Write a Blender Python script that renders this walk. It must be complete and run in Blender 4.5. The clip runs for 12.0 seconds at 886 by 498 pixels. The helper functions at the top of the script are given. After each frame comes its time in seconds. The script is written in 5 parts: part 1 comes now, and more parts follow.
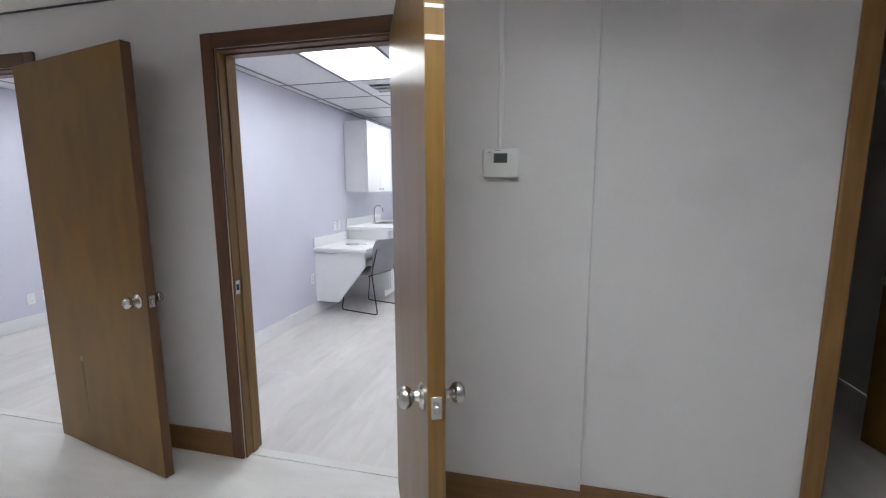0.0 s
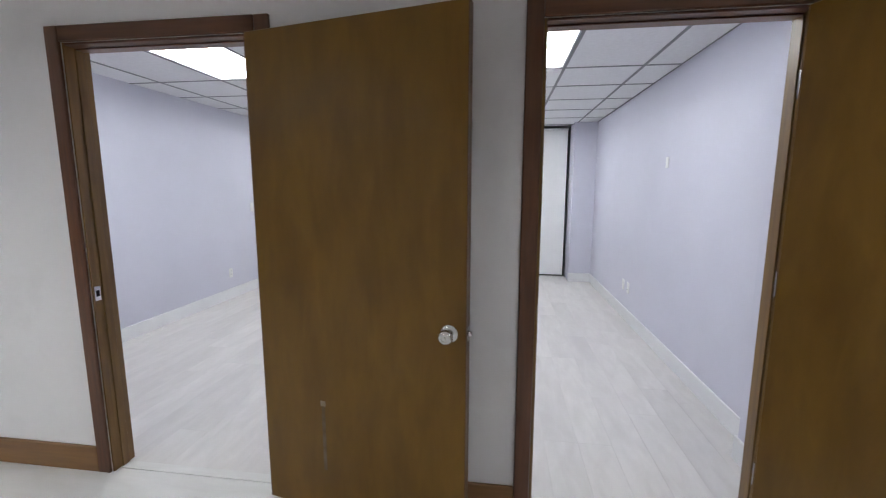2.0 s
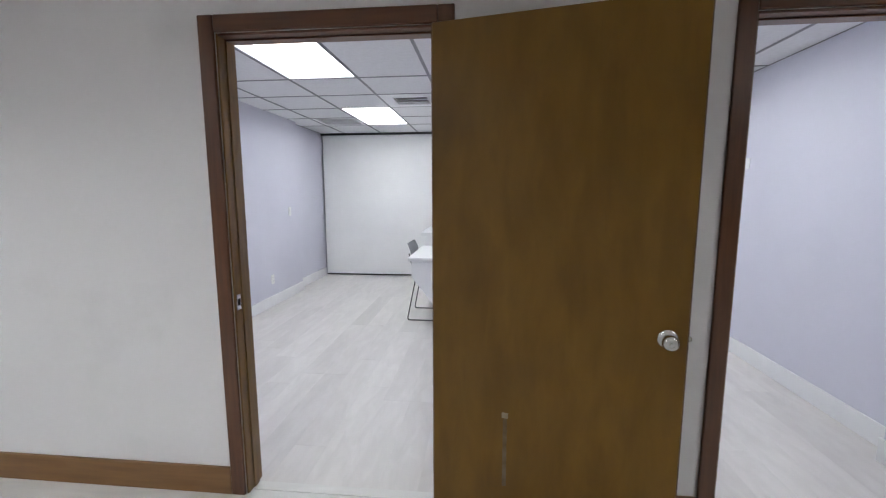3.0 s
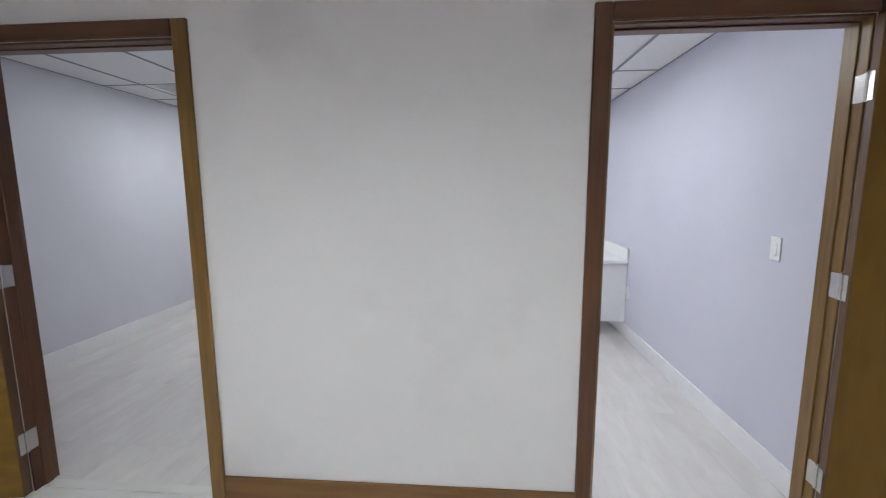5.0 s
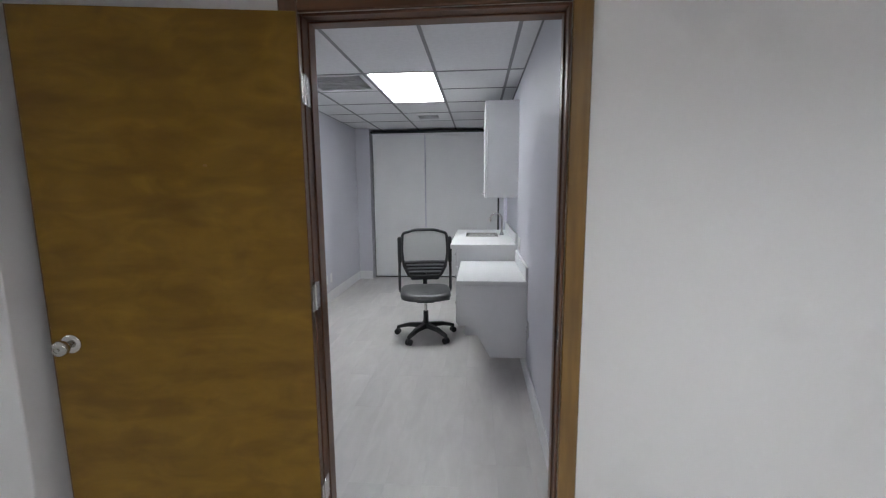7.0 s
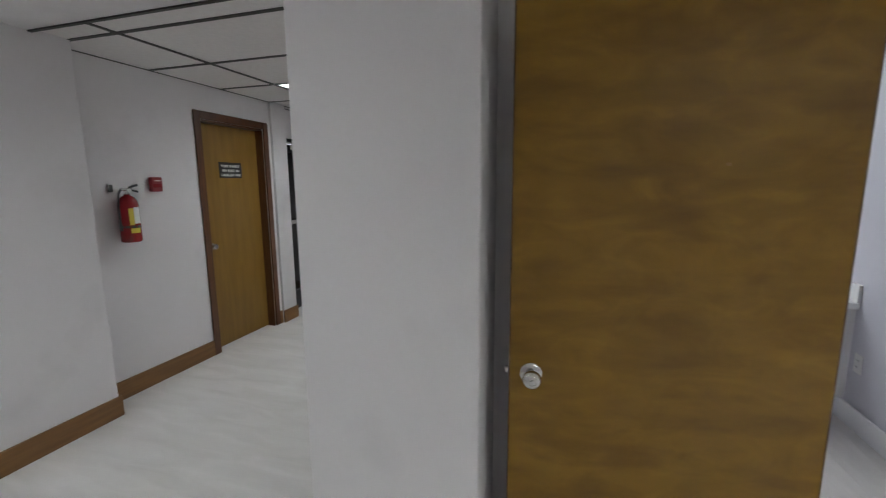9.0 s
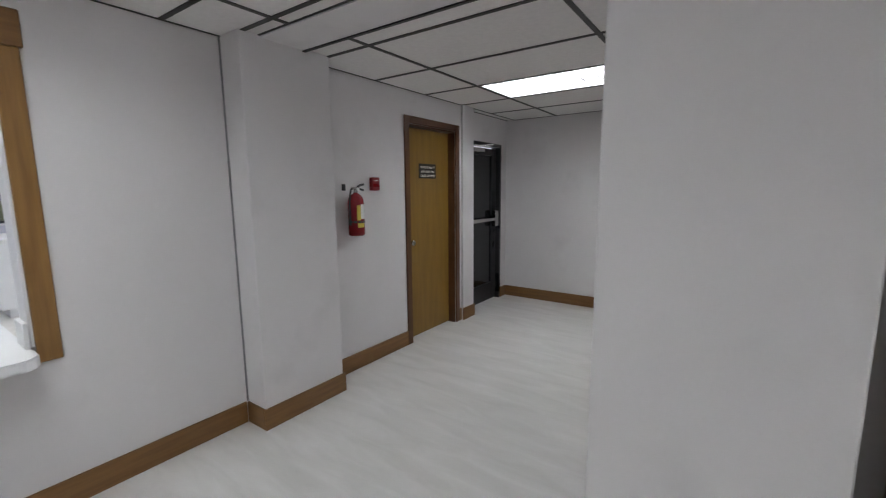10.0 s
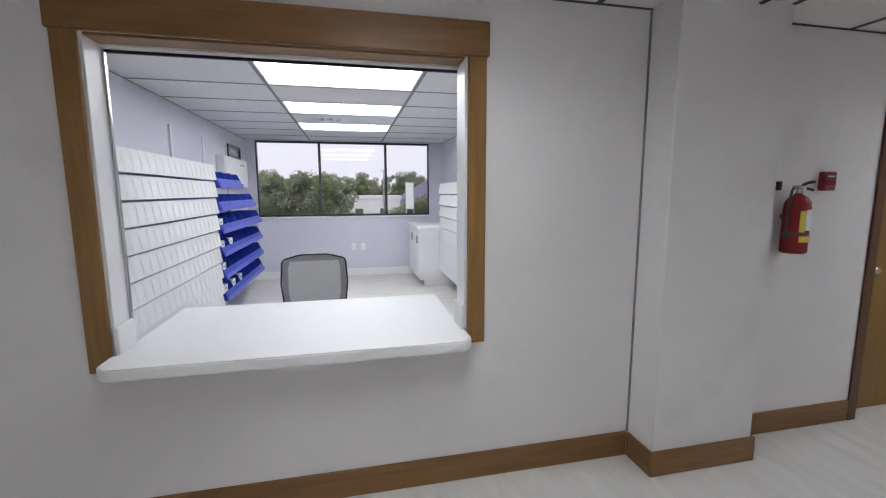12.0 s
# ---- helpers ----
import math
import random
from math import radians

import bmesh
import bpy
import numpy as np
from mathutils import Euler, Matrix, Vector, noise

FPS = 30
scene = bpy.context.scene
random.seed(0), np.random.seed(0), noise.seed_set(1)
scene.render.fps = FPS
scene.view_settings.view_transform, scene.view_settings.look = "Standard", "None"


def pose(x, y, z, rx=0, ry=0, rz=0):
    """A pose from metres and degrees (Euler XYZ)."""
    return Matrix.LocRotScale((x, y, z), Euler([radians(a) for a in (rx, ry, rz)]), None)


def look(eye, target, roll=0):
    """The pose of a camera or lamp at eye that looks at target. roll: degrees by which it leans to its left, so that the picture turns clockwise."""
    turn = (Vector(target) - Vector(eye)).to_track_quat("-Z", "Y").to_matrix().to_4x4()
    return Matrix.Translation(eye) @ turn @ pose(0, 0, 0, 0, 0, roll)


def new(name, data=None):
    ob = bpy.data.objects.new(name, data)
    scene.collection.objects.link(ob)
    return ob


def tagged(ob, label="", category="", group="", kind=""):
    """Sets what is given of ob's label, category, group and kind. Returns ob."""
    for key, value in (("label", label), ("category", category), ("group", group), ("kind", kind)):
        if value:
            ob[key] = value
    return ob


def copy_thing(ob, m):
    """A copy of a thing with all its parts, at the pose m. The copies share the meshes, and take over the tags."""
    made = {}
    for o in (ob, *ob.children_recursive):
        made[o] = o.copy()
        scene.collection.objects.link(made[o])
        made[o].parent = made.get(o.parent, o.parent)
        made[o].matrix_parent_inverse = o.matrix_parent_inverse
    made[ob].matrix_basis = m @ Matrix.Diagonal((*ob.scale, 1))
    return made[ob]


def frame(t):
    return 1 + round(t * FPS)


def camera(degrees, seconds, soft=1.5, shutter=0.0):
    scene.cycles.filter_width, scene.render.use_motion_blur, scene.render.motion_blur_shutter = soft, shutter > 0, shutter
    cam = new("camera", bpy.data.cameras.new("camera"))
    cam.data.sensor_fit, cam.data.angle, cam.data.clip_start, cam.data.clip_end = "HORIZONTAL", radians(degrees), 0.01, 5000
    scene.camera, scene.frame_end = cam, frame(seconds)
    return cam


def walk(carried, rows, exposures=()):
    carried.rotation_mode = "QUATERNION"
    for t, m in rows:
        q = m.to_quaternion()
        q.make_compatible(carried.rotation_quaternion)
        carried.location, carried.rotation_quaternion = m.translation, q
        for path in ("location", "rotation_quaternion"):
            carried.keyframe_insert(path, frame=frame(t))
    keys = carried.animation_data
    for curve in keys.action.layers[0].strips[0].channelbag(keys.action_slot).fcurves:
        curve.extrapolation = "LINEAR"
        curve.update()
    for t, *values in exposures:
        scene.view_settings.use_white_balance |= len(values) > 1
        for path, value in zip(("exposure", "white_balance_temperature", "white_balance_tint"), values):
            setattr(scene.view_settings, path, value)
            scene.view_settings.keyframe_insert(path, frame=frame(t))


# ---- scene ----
cam = camera(93.1, 12.0, soft=1.15, shutter=0.15)
PATH = [
    (0, (0.713, -1.74, 1.397), (0.261, 0.187, 1.114), -0.2),
    (0.5, (0.302, -1.736, 1.387), (-0.089, 0.206, 1.106), -0.5),
    (1, (-0.084, -1.725, 1.404), (-0.461, 0.219, 1.122), -0.2),
    (1.5, (-0.483, -1.731, 1.404), (-0.78, 0.226, 1.122), -0.1),
    (2, (-0.91, -1.686, 1.414), (-1.179, 0.275, 1.127), 0.1),
    (2.5, (-1.344, -1.716, 1.385), (-1.556, 0.255, 1.117), -0.2),
    (2.7, (-1.496, -1.706, 1.388), (-1.698, 0.266, 1.123), -0.1),
    (4.3, (-2.747, -1.687, 1.408), (-2.916, 0.287, 1.137), -0.6),
    (4.5, (-2.908, -1.687, 1.411), (-3.069, 0.288, 1.136), -0.4),
    (5, (-3.313, -1.685, 1.425), (-3.465, 0.29, 1.148), -0.3),
    (5.5, (-3.73, -1.682, 1.431), (-3.859, 0.294, 1.151), -0.2),
    (6, (-4.088, -1.618, 1.429), (-4.218, 0.359, 1.151), -0.1),
    (6.5, (-4.453, -1.547, 1.43), (-4.594, 0.429, 1.154), -0.1),
    (6.7, (-4.599, -1.518, 1.432), (-4.748, 0.458, 1.156), -0.3),
    (8.3, (-5.684, -1.362, 1.473), (-5.998, 0.588, 1.163), -0.3),
    (8.5, (-5.806, -1.374, 1.47), (-6.16, 0.57, 1.16), -0.5),
    (9, (-6.124, -1.397, 1.482), (-6.696, 0.494, 1.172), -0.4),
    (9.5, (-6.383, -1.44, 1.465), (-7.278, 0.324, 1.168), -0.4),
    (10, (-6.621, -1.502, 1.453), (-7.763, 0.114, 1.164), -0.5),
    (10.5, (-6.822, -1.546, 1.437), (-8.259, -0.182, 1.16), -0.6),
    (11, (-7.023, -1.609, 1.443), (-8.751, -0.641, 1.17), -0.4),
    (11.5, (-7.131, -1.628, 1.438), (-9.011, -1.002, 1.167), -0.3),
    (12, (-7.185, -1.631, 1.435), (-9.121, -1.206, 1.166), -0.2),
]
walk(cam, [(t, look(eye, target, roll)) for t, eye, target, roll in PATH],
     [(0, 0.04, 6300, 6), (1.0, -0.04, 6300, 7), (2.7, -0.06, 6300, 7), (4.3, 0.02, 6300, 6), (6.0, 0.0, 6300, 6), (6.7, -0.08, 6300, 6), (8.3, -0.08, 6350, 6), (9.0, -0.02, 6350, 6), (9.5, 0.0, 6350, 7), (10.0, 0.04, 6350, 7), (12, 0.10, 6350, 8)])

# ---- light ----
world = bpy.data.worlds.new("overcast_sky")
scene.world = world
world.use_nodes = True
wn = world.node_tree
sky = wn.nodes.new("ShaderNodeTexSky")
sky.sky_type, sky.sun_disc = "NISHITA", False
sky.sun_elevation, sky.sun_rotation = radians(35), radians(200)
sky.air_density, sky.dust_density = 1.0, 4.0
cloud = wn.nodes.new("ShaderNodeMix")
cloud.data_type = "RGBA"
cloud.inputs[0].default_value, cloud.inputs[7].default_value = 0.85, (9.2, 8.85, 10.1, 1)
wn.links.new(sky.outputs[0], cloud.inputs[6])
wn.links.new(cloud.outputs[2], wn.nodes["Background"].inputs[0])
wn.nodes["Background"].inputs[1].default_value = 0.13
sun = new("sun", bpy.data.lights.new("sun", "SUN"))
sun.data.energy, sun.data.angle, sun.data.color = 1.5, radians(20), (1, 0.97, 0.93)
sun.matrix_world = look((0, 0, 0), (-0.6, 0.45, -0.6))
ROOM_GLOW, HALL_GLOW, PHARM_GLOW = 12.0, 15.4, 10.0


# ---- materials ----
def material(name, colour, rough=0.6, metal=0.0, colour2=None, scale=8.0, stretch=(1, 1, 1), bump=0.0, bump_scale=60.0, spec=0.5, detail=6.0, glow=0.0, wear=None, wear_at=(0.55, 0.75), wear_scale=1.2, distort=0.0, wear_stretch=(1, 1, 1), ramp=(0.32, 0.68), thin=0.0):
    m = bpy.data.materials.new(name)
    m.use_nodes = True
    t = m.node_tree
    b = t.nodes["Principled BSDF"]
    b.inputs["Base Color"].default_value = (*colour, 1)
    b.inputs["Roughness"].default_value, b.inputs["Metallic"].default_value = rough, metal
    b.inputs["Specular IOR Level"].default_value = spec
    co = t.nodes.new("ShaderNodeTexCoord")
    mp = t.nodes.new("ShaderNodeMapping")
    mp.inputs["Scale"].default_value = stretch
    t.links.new(co.outputs["Object"], mp.inputs[0])
    out = None
    if colour2:
        n = t.nodes.new("ShaderNodeTexNoise")
        n.inputs["Scale"].default_value, n.inputs["Detail"].default_value = scale, detail
        n.inputs["Distortion"].default_value = distort
        t.links.new(mp.outputs[0], n.inputs["Vector"])
        r = t.nodes.new("ShaderNodeValToRGB")
        r.color_ramp.elements[0].position, r.color_ramp.elements[1].position = ramp
        r.color_ramp.elements[0].color, r.color_ramp.elements[1].color = (*colour, 1), (*colour2, 1)
        t.links.new(n.outputs["Fac"], r.inputs[0])
        out = r.outputs[0]
        rr = t.nodes.new("ShaderNodeMapRange")
        rr.inputs["To Min"].default_value, rr.inputs["To Max"].default_value = max(0.02, rough - 0.08), min(1, rough + 0.08)
        t.links.new(n.outputs["Fac"], rr.inputs[0])
        t.links.new(rr.outputs[0], b.inputs["Roughness"])
    if wear:
        n = t.nodes.new("ShaderNodeTexNoise")
        n.inputs["Scale"].default_value, n.inputs["Detail"].default_value = wear_scale, 5
        wm = t.nodes.new("ShaderNodeMapping")
        wm.inputs["Scale"].default_value, wm.inputs["Location"].default_value = wear_stretch, (3.7, 1.3, 5.1)
        t.links.new(co.outputs["Object"], wm.inputs[0])
        t.links.new(wm.outputs[0], n.inputs["Vector"])
        r = t.nodes.new("ShaderNodeMapRange")
        r.inputs["From Min"].default_value, r.inputs["From Max"].default_value = wear_at
        t.links.new(n.outputs["Fac"], r.inputs[0])
        x = t.nodes.new("ShaderNodeMix")
        x.data_type = "RGBA"
        t.links.new(r.outputs[0], x.inputs["Factor"])
        if out:
            t.links.new(out, x.inputs[6])
        else:
            x.inputs[6].default_value = (*colour, 1)
        x.inputs[7].default_value = (*wear, 1)
        out = x.outputs[2]
    if out:
        t.links.new(out, b.inputs["Base Color"])
    if bump:
        n = t.nodes.new("ShaderNodeTexNoise")
        n.inputs["Scale"].default_value, n.inputs["Detail"].default_value = bump_scale, 3
        t.links.new(mp.outputs[0], n.inputs["Vector"])
        k = t.nodes.new("ShaderNodeBump")
        k.inputs["Strength"].default_value, k.inputs["Distance"].default_value = bump, 0.004
        t.links.new(n.outputs["Fac"], k.inputs["Height"])
        t.links.new(k.outputs[0], b.inputs["Normal"])
    if glow:
        b.inputs["Emission Color"].default_value = (0.97, 0.98, 1.0, 1)
        b.inputs["Emission Strength"].default_value = glow
    if thin:
        tr = t.nodes.new("ShaderNodeBsdfTranslucent")
        mx = t.nodes.new("ShaderNodeMixShader")
        mx.inputs[0].default_value = thin
        if out:
            t.links.new(out, tr.inputs["Color"])
        else:
            tr.inputs["Color"].default_value = (*colour, 1)
        t.links.new(b.outputs[0], mx.inputs[1])
        t.links.new(tr.outputs[0], mx.inputs[2])
        t.links.new(mx.outputs[0], t.nodes["Material Output"].inputs["Surface"])
    return m


M = {}
M["paint"] = material("wall_paint_off_white", (0.71, 0.69, 0.695), 0.55, colour2=(0.75, 0.73, 0.735), scale=1.3, bump=0.12, bump_scale=160, wear=(0.652, 0.632, 0.634), wear_at=(0.58, 0.72), wear_scale=1.6)
M["lavender"] = material("wall_paint_lavender", (0.605, 0.60, 0.685), 0.5, colour2=(0.645, 0.64, 0.725), scale=1.5, bump=0.1, bump_scale=160)
M["lilac_grey"] = material("wall_paint_lilac_grey", (0.59, 0.585, 0.64), 0.5, colour2=(0.63, 0.625, 0.68), scale=1.5, bump=0.1, bump_scale=160)
M["trim_white"] = material("white_trim_paint", (0.82, 0.82, 0.83), 0.4, colour2=(0.78, 0.78, 0.79), scale=5)
M["floor"] = material("vinyl_plank_pale", (0.62, 0.592, 0.56), 0.36, colour2=(0.72, 0.697, 0.67), scale=2.6, stretch=(5.0, 1.1, 1), detail=12, distort=0.4, ramp=(0.25, 0.75), bump=0.05, bump_scale=40, wear=(0.555, 0.523, 0.49), wear_at=(0.54, 0.82), wear_scale=3.0, wear_stretch=(3.5, 1.0, 1))


def plank_material():
    """Pale vinyl plank: a soft grain along the plank, each plank a little different in shade."""
    m = bpy.data.materials.new("vinyl_plank_single")
    m.use_nodes = True
    t = m.node_tree
    b = t.nodes["Principled BSDF"]
    where, info = t.nodes.new("ShaderNodeNewGeometry"), t.nodes.new("ShaderNodeObjectInfo")
    shift = t.nodes.new("ShaderNodeVectorMath")
    shift.operation = "MULTIPLY_ADD"
    t.links.new(info.outputs["Random"], shift.inputs[0])
    shift.inputs[1].default_value = (7.0, 13.0, 5.0)
    t.links.new(where.outputs["Position"], shift.inputs[2])
    stretch = t.nodes.new("ShaderNodeMapping")
    stretch.inputs["Scale"].default_value = (3.4, 0.95, 1)
    t.links.new(shift.outputs[0], stretch.inputs[0])
    grain, cloud = t.nodes.new("ShaderNodeTexNoise"), t.nodes.new("ShaderNodeTexNoise")
    for n, scale, detail, distort in ((grain, 4.0, 10, 0.6), (cloud, 1.1, 4, 0.8)):
        n.inputs["Scale"].default_value, n.inputs["Detail"].default_value, n.inputs["Distortion"].default_value = scale, detail, distort
        t.links.new(stretch.outputs[0], n.inputs["Vector"])
    ramp = t.nodes.new("ShaderNodeValToRGB")
    ramp.color_ramp.elements[0].position, ramp.color_ramp.elements[1].position = 0.28, 0.72
    ramp.color_ramp.elements[0].color, ramp.color_ramp.elements[1].color = (0.608, 0.577, 0.558, 1), (0.700, 0.671, 0.652, 1)
    t.links.new(grain.outputs["Fac"], ramp.inputs[0])
    worn = t.nodes.new("ShaderNodeMapRange")
    worn.inputs["From Min"].default_value, worn.inputs["From Max"].default_value, worn.inputs["To Max"].default_value = 0.5, 0.78, 0.7
    t.links.new(cloud.outputs["Fac"], worn.inputs[0])
    mix = t.nodes.new("ShaderNodeMix")
    mix.data_type = "RGBA"
    mix.inputs[7].default_value = (0.555, 0.527, 0.512, 1)
    t.links.new(worn.outputs[0], mix.inputs[0])
    t.links.new(ramp.outputs[0], mix.inputs[6])
    shade = t.nodes.new("ShaderNodeMapRange")
    shade.inputs["To Min"].default_value, shade.inputs["To Max"].default_value = 0.95, 1.05
    t.links.new(info.outputs["Random"], shade.inputs[0])
    tone = t.nodes.new("ShaderNodeVectorMath")
    tone.operation = "SCALE"
    t.links.new(mix.outputs[2], tone.inputs[0])
    t.links.new(shade.outputs[0], tone.inputs["Scale"])
    t.links.new(tone.outputs[0], b.inputs["Base Color"])
    gloss = t.nodes.new("ShaderNodeMapRange")
    gloss.inputs["To Min"].default_value, gloss.inputs["To Max"].default_value = 0.34, 0.52
    t.links.new(grain.outputs["Fac"], gloss.inputs[0])
    t.links.new(gloss.outputs[0], b.inputs["Roughness"])
    bump = t.nodes.new("ShaderNodeBump")
    bump.inputs["Strength"].default_value, bump.inputs["Distance"].default_value = 0.06, 0.003
    t.links.new(grain.outputs["Fac"], bump.inputs["Height"])
    t.links.new(bump.outputs[0], b.inputs["Normal"])
    return m


M["plank"] = plank_material()
M["floor_hall"] = material("vinyl_sheet_hall", (0.60, 0.585, 0.56), 0.36, colour2=(0.76, 0.745, 0.73), scale=3.0, stretch=(0.8, 3.2, 1), detail=12, distort=0.7, ramp=(0.2, 0.8), bump=0.03, bump_scale=40)
M["door"] = material("door_veneer_brown", (0.134, 0.067, 0.0085), 0.36, colour2=(0.188, 0.099, 0.014), scale=3.4, stretch=(3.6, 3.6, 0.9), detail=14, distort=0.6, ramp=(0.25, 0.75), bump=0.05, bump_scale=90, spec=0.3, wear=(0.114, 0.056, 0.0075), wear_at=(0.48, 0.74), wear_scale=2.6, wear_stretch=(2.6, 2.6, 0.9))
M["door_figured"] = material("door_veneer_figured", (0.168, 0.089, 0.0105), 0.38, colour2=(0.250, 0.140, 0.0185), scale=3.0, stretch=(1.5, 1.5, 3.0), detail=14, distort=1.6, ramp=(0.26, 0.74), bump=0.05, bump_scale=90, spec=0.3, wear=(0.140, 0.071, 0.0092), wear_at=(0.48, 0.78), wear_scale=3.2, wear_stretch=(1.2, 1.2, 4.2))
M["door_pale"] = material("door_veneer_golden", (0.200, 0.108, 0.015), 0.38, colour2=(0.250, 0.140, 0.023), scale=3, stretch=(6, 6, 0.7), detail=8, bump=0.04, bump_scale=90)
M["door_edge"] = material("door_edge_band", (0.085, 0.038, 0.014), 0.4, colour2=(0.13, 0.062, 0.024), scale=6, stretch=(4, 4, 0.5))
M["casing"] = material("stained_wood_casing", (0.080, 0.031, 0.013), 0.34, colour2=(0.126, 0.051, 0.021), scale=7, stretch=(7, 7, 0.5), detail=8, bump=0.08, bump_scale=50)
M["casing_h"] = material("stained_wood_casing_level", (0.080, 0.031, 0.013), 0.34, colour2=(0.126, 0.051, 0.021), scale=7, stretch=(0.5, 7, 7), detail=8, bump=0.08, bump_scale=50)
M["jamb"] = material("golden_oak_jamb", (0.148, 0.078, 0.018), 0.36, colour2=(0.220, 0.122, 0.029), scale=7, stretch=(7, 7, 0.5), detail=8, bump=0.06, bump_scale=50)
M["jamb_h"] = material("golden_oak_level", (0.155, 0.078, 0.022), 0.36, colour2=(0.22, 0.115, 0.036), scale=7, stretch=(0.5, 7, 7), detail=8, bump=0.06, bump_scale=50)
M["oak"] = material("oak_trim", (0.205, 0.105, 0.030), 0.38, colour2=(0.28, 0.150, 0.046), scale=6, stretch=(7, 7, 0.5), detail=9, bump=0.06, bump_scale=50)
M["oak_h"] = material("oak_trim_along", (0.175, 0.086, 0.027), 0.38, colour2=(0.24, 0.124, 0.040), scale=6, stretch=(5, 0.5, 7), detail=9, bump=0.06, bump_scale=50)
M["oak_x"] = material("oak_base_across", (0.165, 0.080, 0.026), 0.38, colour2=(0.225, 0.115, 0.038), scale=6, stretch=(0.5, 5, 7), detail=9, bump=0.06, bump_scale=50)
M["tile"] = material("ceiling_tile", (0.74, 0.74, 0.75), 0.85, colour2=(0.79, 0.79, 0.80), scale=30, bump=0.3, bump_scale=240)
M["tile_hall"] = material("ceiling_tile_hall", (0.75, 0.725, 0.71), 0.85, colour2=(0.80, 0.775, 0.76), scale=30, bump=0.3, bump_scale=240)
M["tbar"] = material("ceiling_grid_grey", (0.22, 0.22, 0.23), 0.5)
M["tbar_dark"] = material("ceiling_grid_dark", (0.03, 0.027, 0.026), 0.5)
M["glow_room"] = material("lit_diffuser_room", (0.9, 0.9, 0.9), 0.5, glow=ROOM_GLOW)
M["glow_room_c"] = material("lit_diffuser_end_room", (0.9, 0.9, 0.9), 0.5, glow=ROOM_GLOW * 1.2)
M["glow_hall"] = material("lit_diffuser_hall", (0.9, 0.9, 0.9), 0.5, glow=HALL_GLOW)
M["glow_hall_end"] = material("lit_diffuser_hall_end", (0.9, 0.9, 0.9), 0.5, glow=HALL_GLOW * 0.64)
M["glow_pharm"] = material("lit_diffuser_pharmacy", (0.9, 0.9, 0.9), 0.5, glow=PHARM_GLOW)
M["louvre"] = material("louvre_satin_grey", (0.42, 0.42, 0.43), 0.4, colour2=(0.46, 0.46, 0.47), scale=20)
M["nickel"] = material("satin_nickel", (0.62, 0.60, 0.58), 0.22, 1.0, colour2=(0.55, 0.54, 0.52), scale=30)
M["white_lam"] = material("white_laminate", (0.80, 0.80, 0.81), 0.35, colour2=(0.77, 0.77, 0.78), scale=3)
M["counter"] = material("white_solid_counter", (0.80, 0.80, 0.805), 0.5, colour2=(0.78, 0.78, 0.785), scale=1.5)
M["plastic_white"] = material("white_plastic", (0.80, 0.80, 0.79), 0.4)
M["plastic_dark"] = material("black_plastic", (0.025, 0.025, 0.027), 0.45, colour2=(0.035, 0.035, 0.037), scale=20)
M["grey_plastic"] = material("grey_plastic", (0.20, 0.20, 0.21), 0.45, colour2=(0.24, 0.24, 0.25), scale=15)
M["blind"] = material("white_blind_fabric", (0.82, 0.82, 0.82), 0.8, colour2=(0.86, 0.86, 0.86), scale=2, bump=0.15, bump_scale=300)
M["gap"] = material("dark_gap", (0.02, 0.02, 0.022), 0.8)
M["vent_dark"] = material("dark_duct_grey", (0.26, 0.26, 0.262), 0.8)
M["lcd"] = material("lcd_grey", (0.10, 0.115, 0.11), 0.25)


# ---- builders ----
def box(bm, x0, x1, y0, y1, z0, z1, r=0.0, seg=1):
    """A box between two corners, its edges rounded by r."""
    made = bmesh.ops.create_cube(bm, size=1.0)["verts"]
    for v in made:
        v.co = Vector((x0 + (v.co.x + 0.5) * (x1 - x0), y0 + (v.co.y + 0.5) * (y1 - y0), z0 + (v.co.z + 0.5) * (z1 - z0)))
    if r:
        edges = list({e for v in made for e in v.link_edges})
        bmesh.ops.bevel(bm, geom=edges, offset=r, segments=seg, affect="EDGES", profile=0.5, clamp_overlap=True)


def cyl(bm, a, b, r0, r1=None, n=20, caps=True):
    """A round bar or cone from a to b."""
    a, b = Vector(a), Vector(b)
    d = b - a
    m = Matrix.Translation((a + b) / 2) @ d.to_track_quat("Z", "Y").to_matrix().to_4x4()
    bmesh.ops.create_cone(bm, cap_ends=caps, segments=n, radius1=r0, radius2=r0 if r1 is None else r1, depth=d.length, matrix=m)


def lathe(bm, profile, n=28, m=None):
    """Turns a profile of (radius, height) round the z axis, closed where the radius is 0."""
    m = m or Matrix()
    rings = []
    for r, z in profile:
        if r < 1e-6:
            rings.append([bm.verts.new(m @ Vector((0, 0, z)))])
        else:
            rings.append([bm.verts.new(m @ Vector((r * math.cos(2 * math.pi * i / n), r * math.sin(2 * math.pi * i / n), z))) for i in range(n)])
    for lo, hi in zip(rings, rings[1:]):
        for i in range(n):
            j = (i + 1) % n
            if len(lo) == 1 and len(hi) > 1:
                bm.faces.new((lo[0], hi[j], hi[i]))
            elif len(hi) == 1 and len(lo) > 1:
                bm.faces.new((lo[i], lo[j], hi[0]))
            elif len(lo) > 1:
                bm.faces.new((lo[i], lo[j], hi[j], hi[i]))


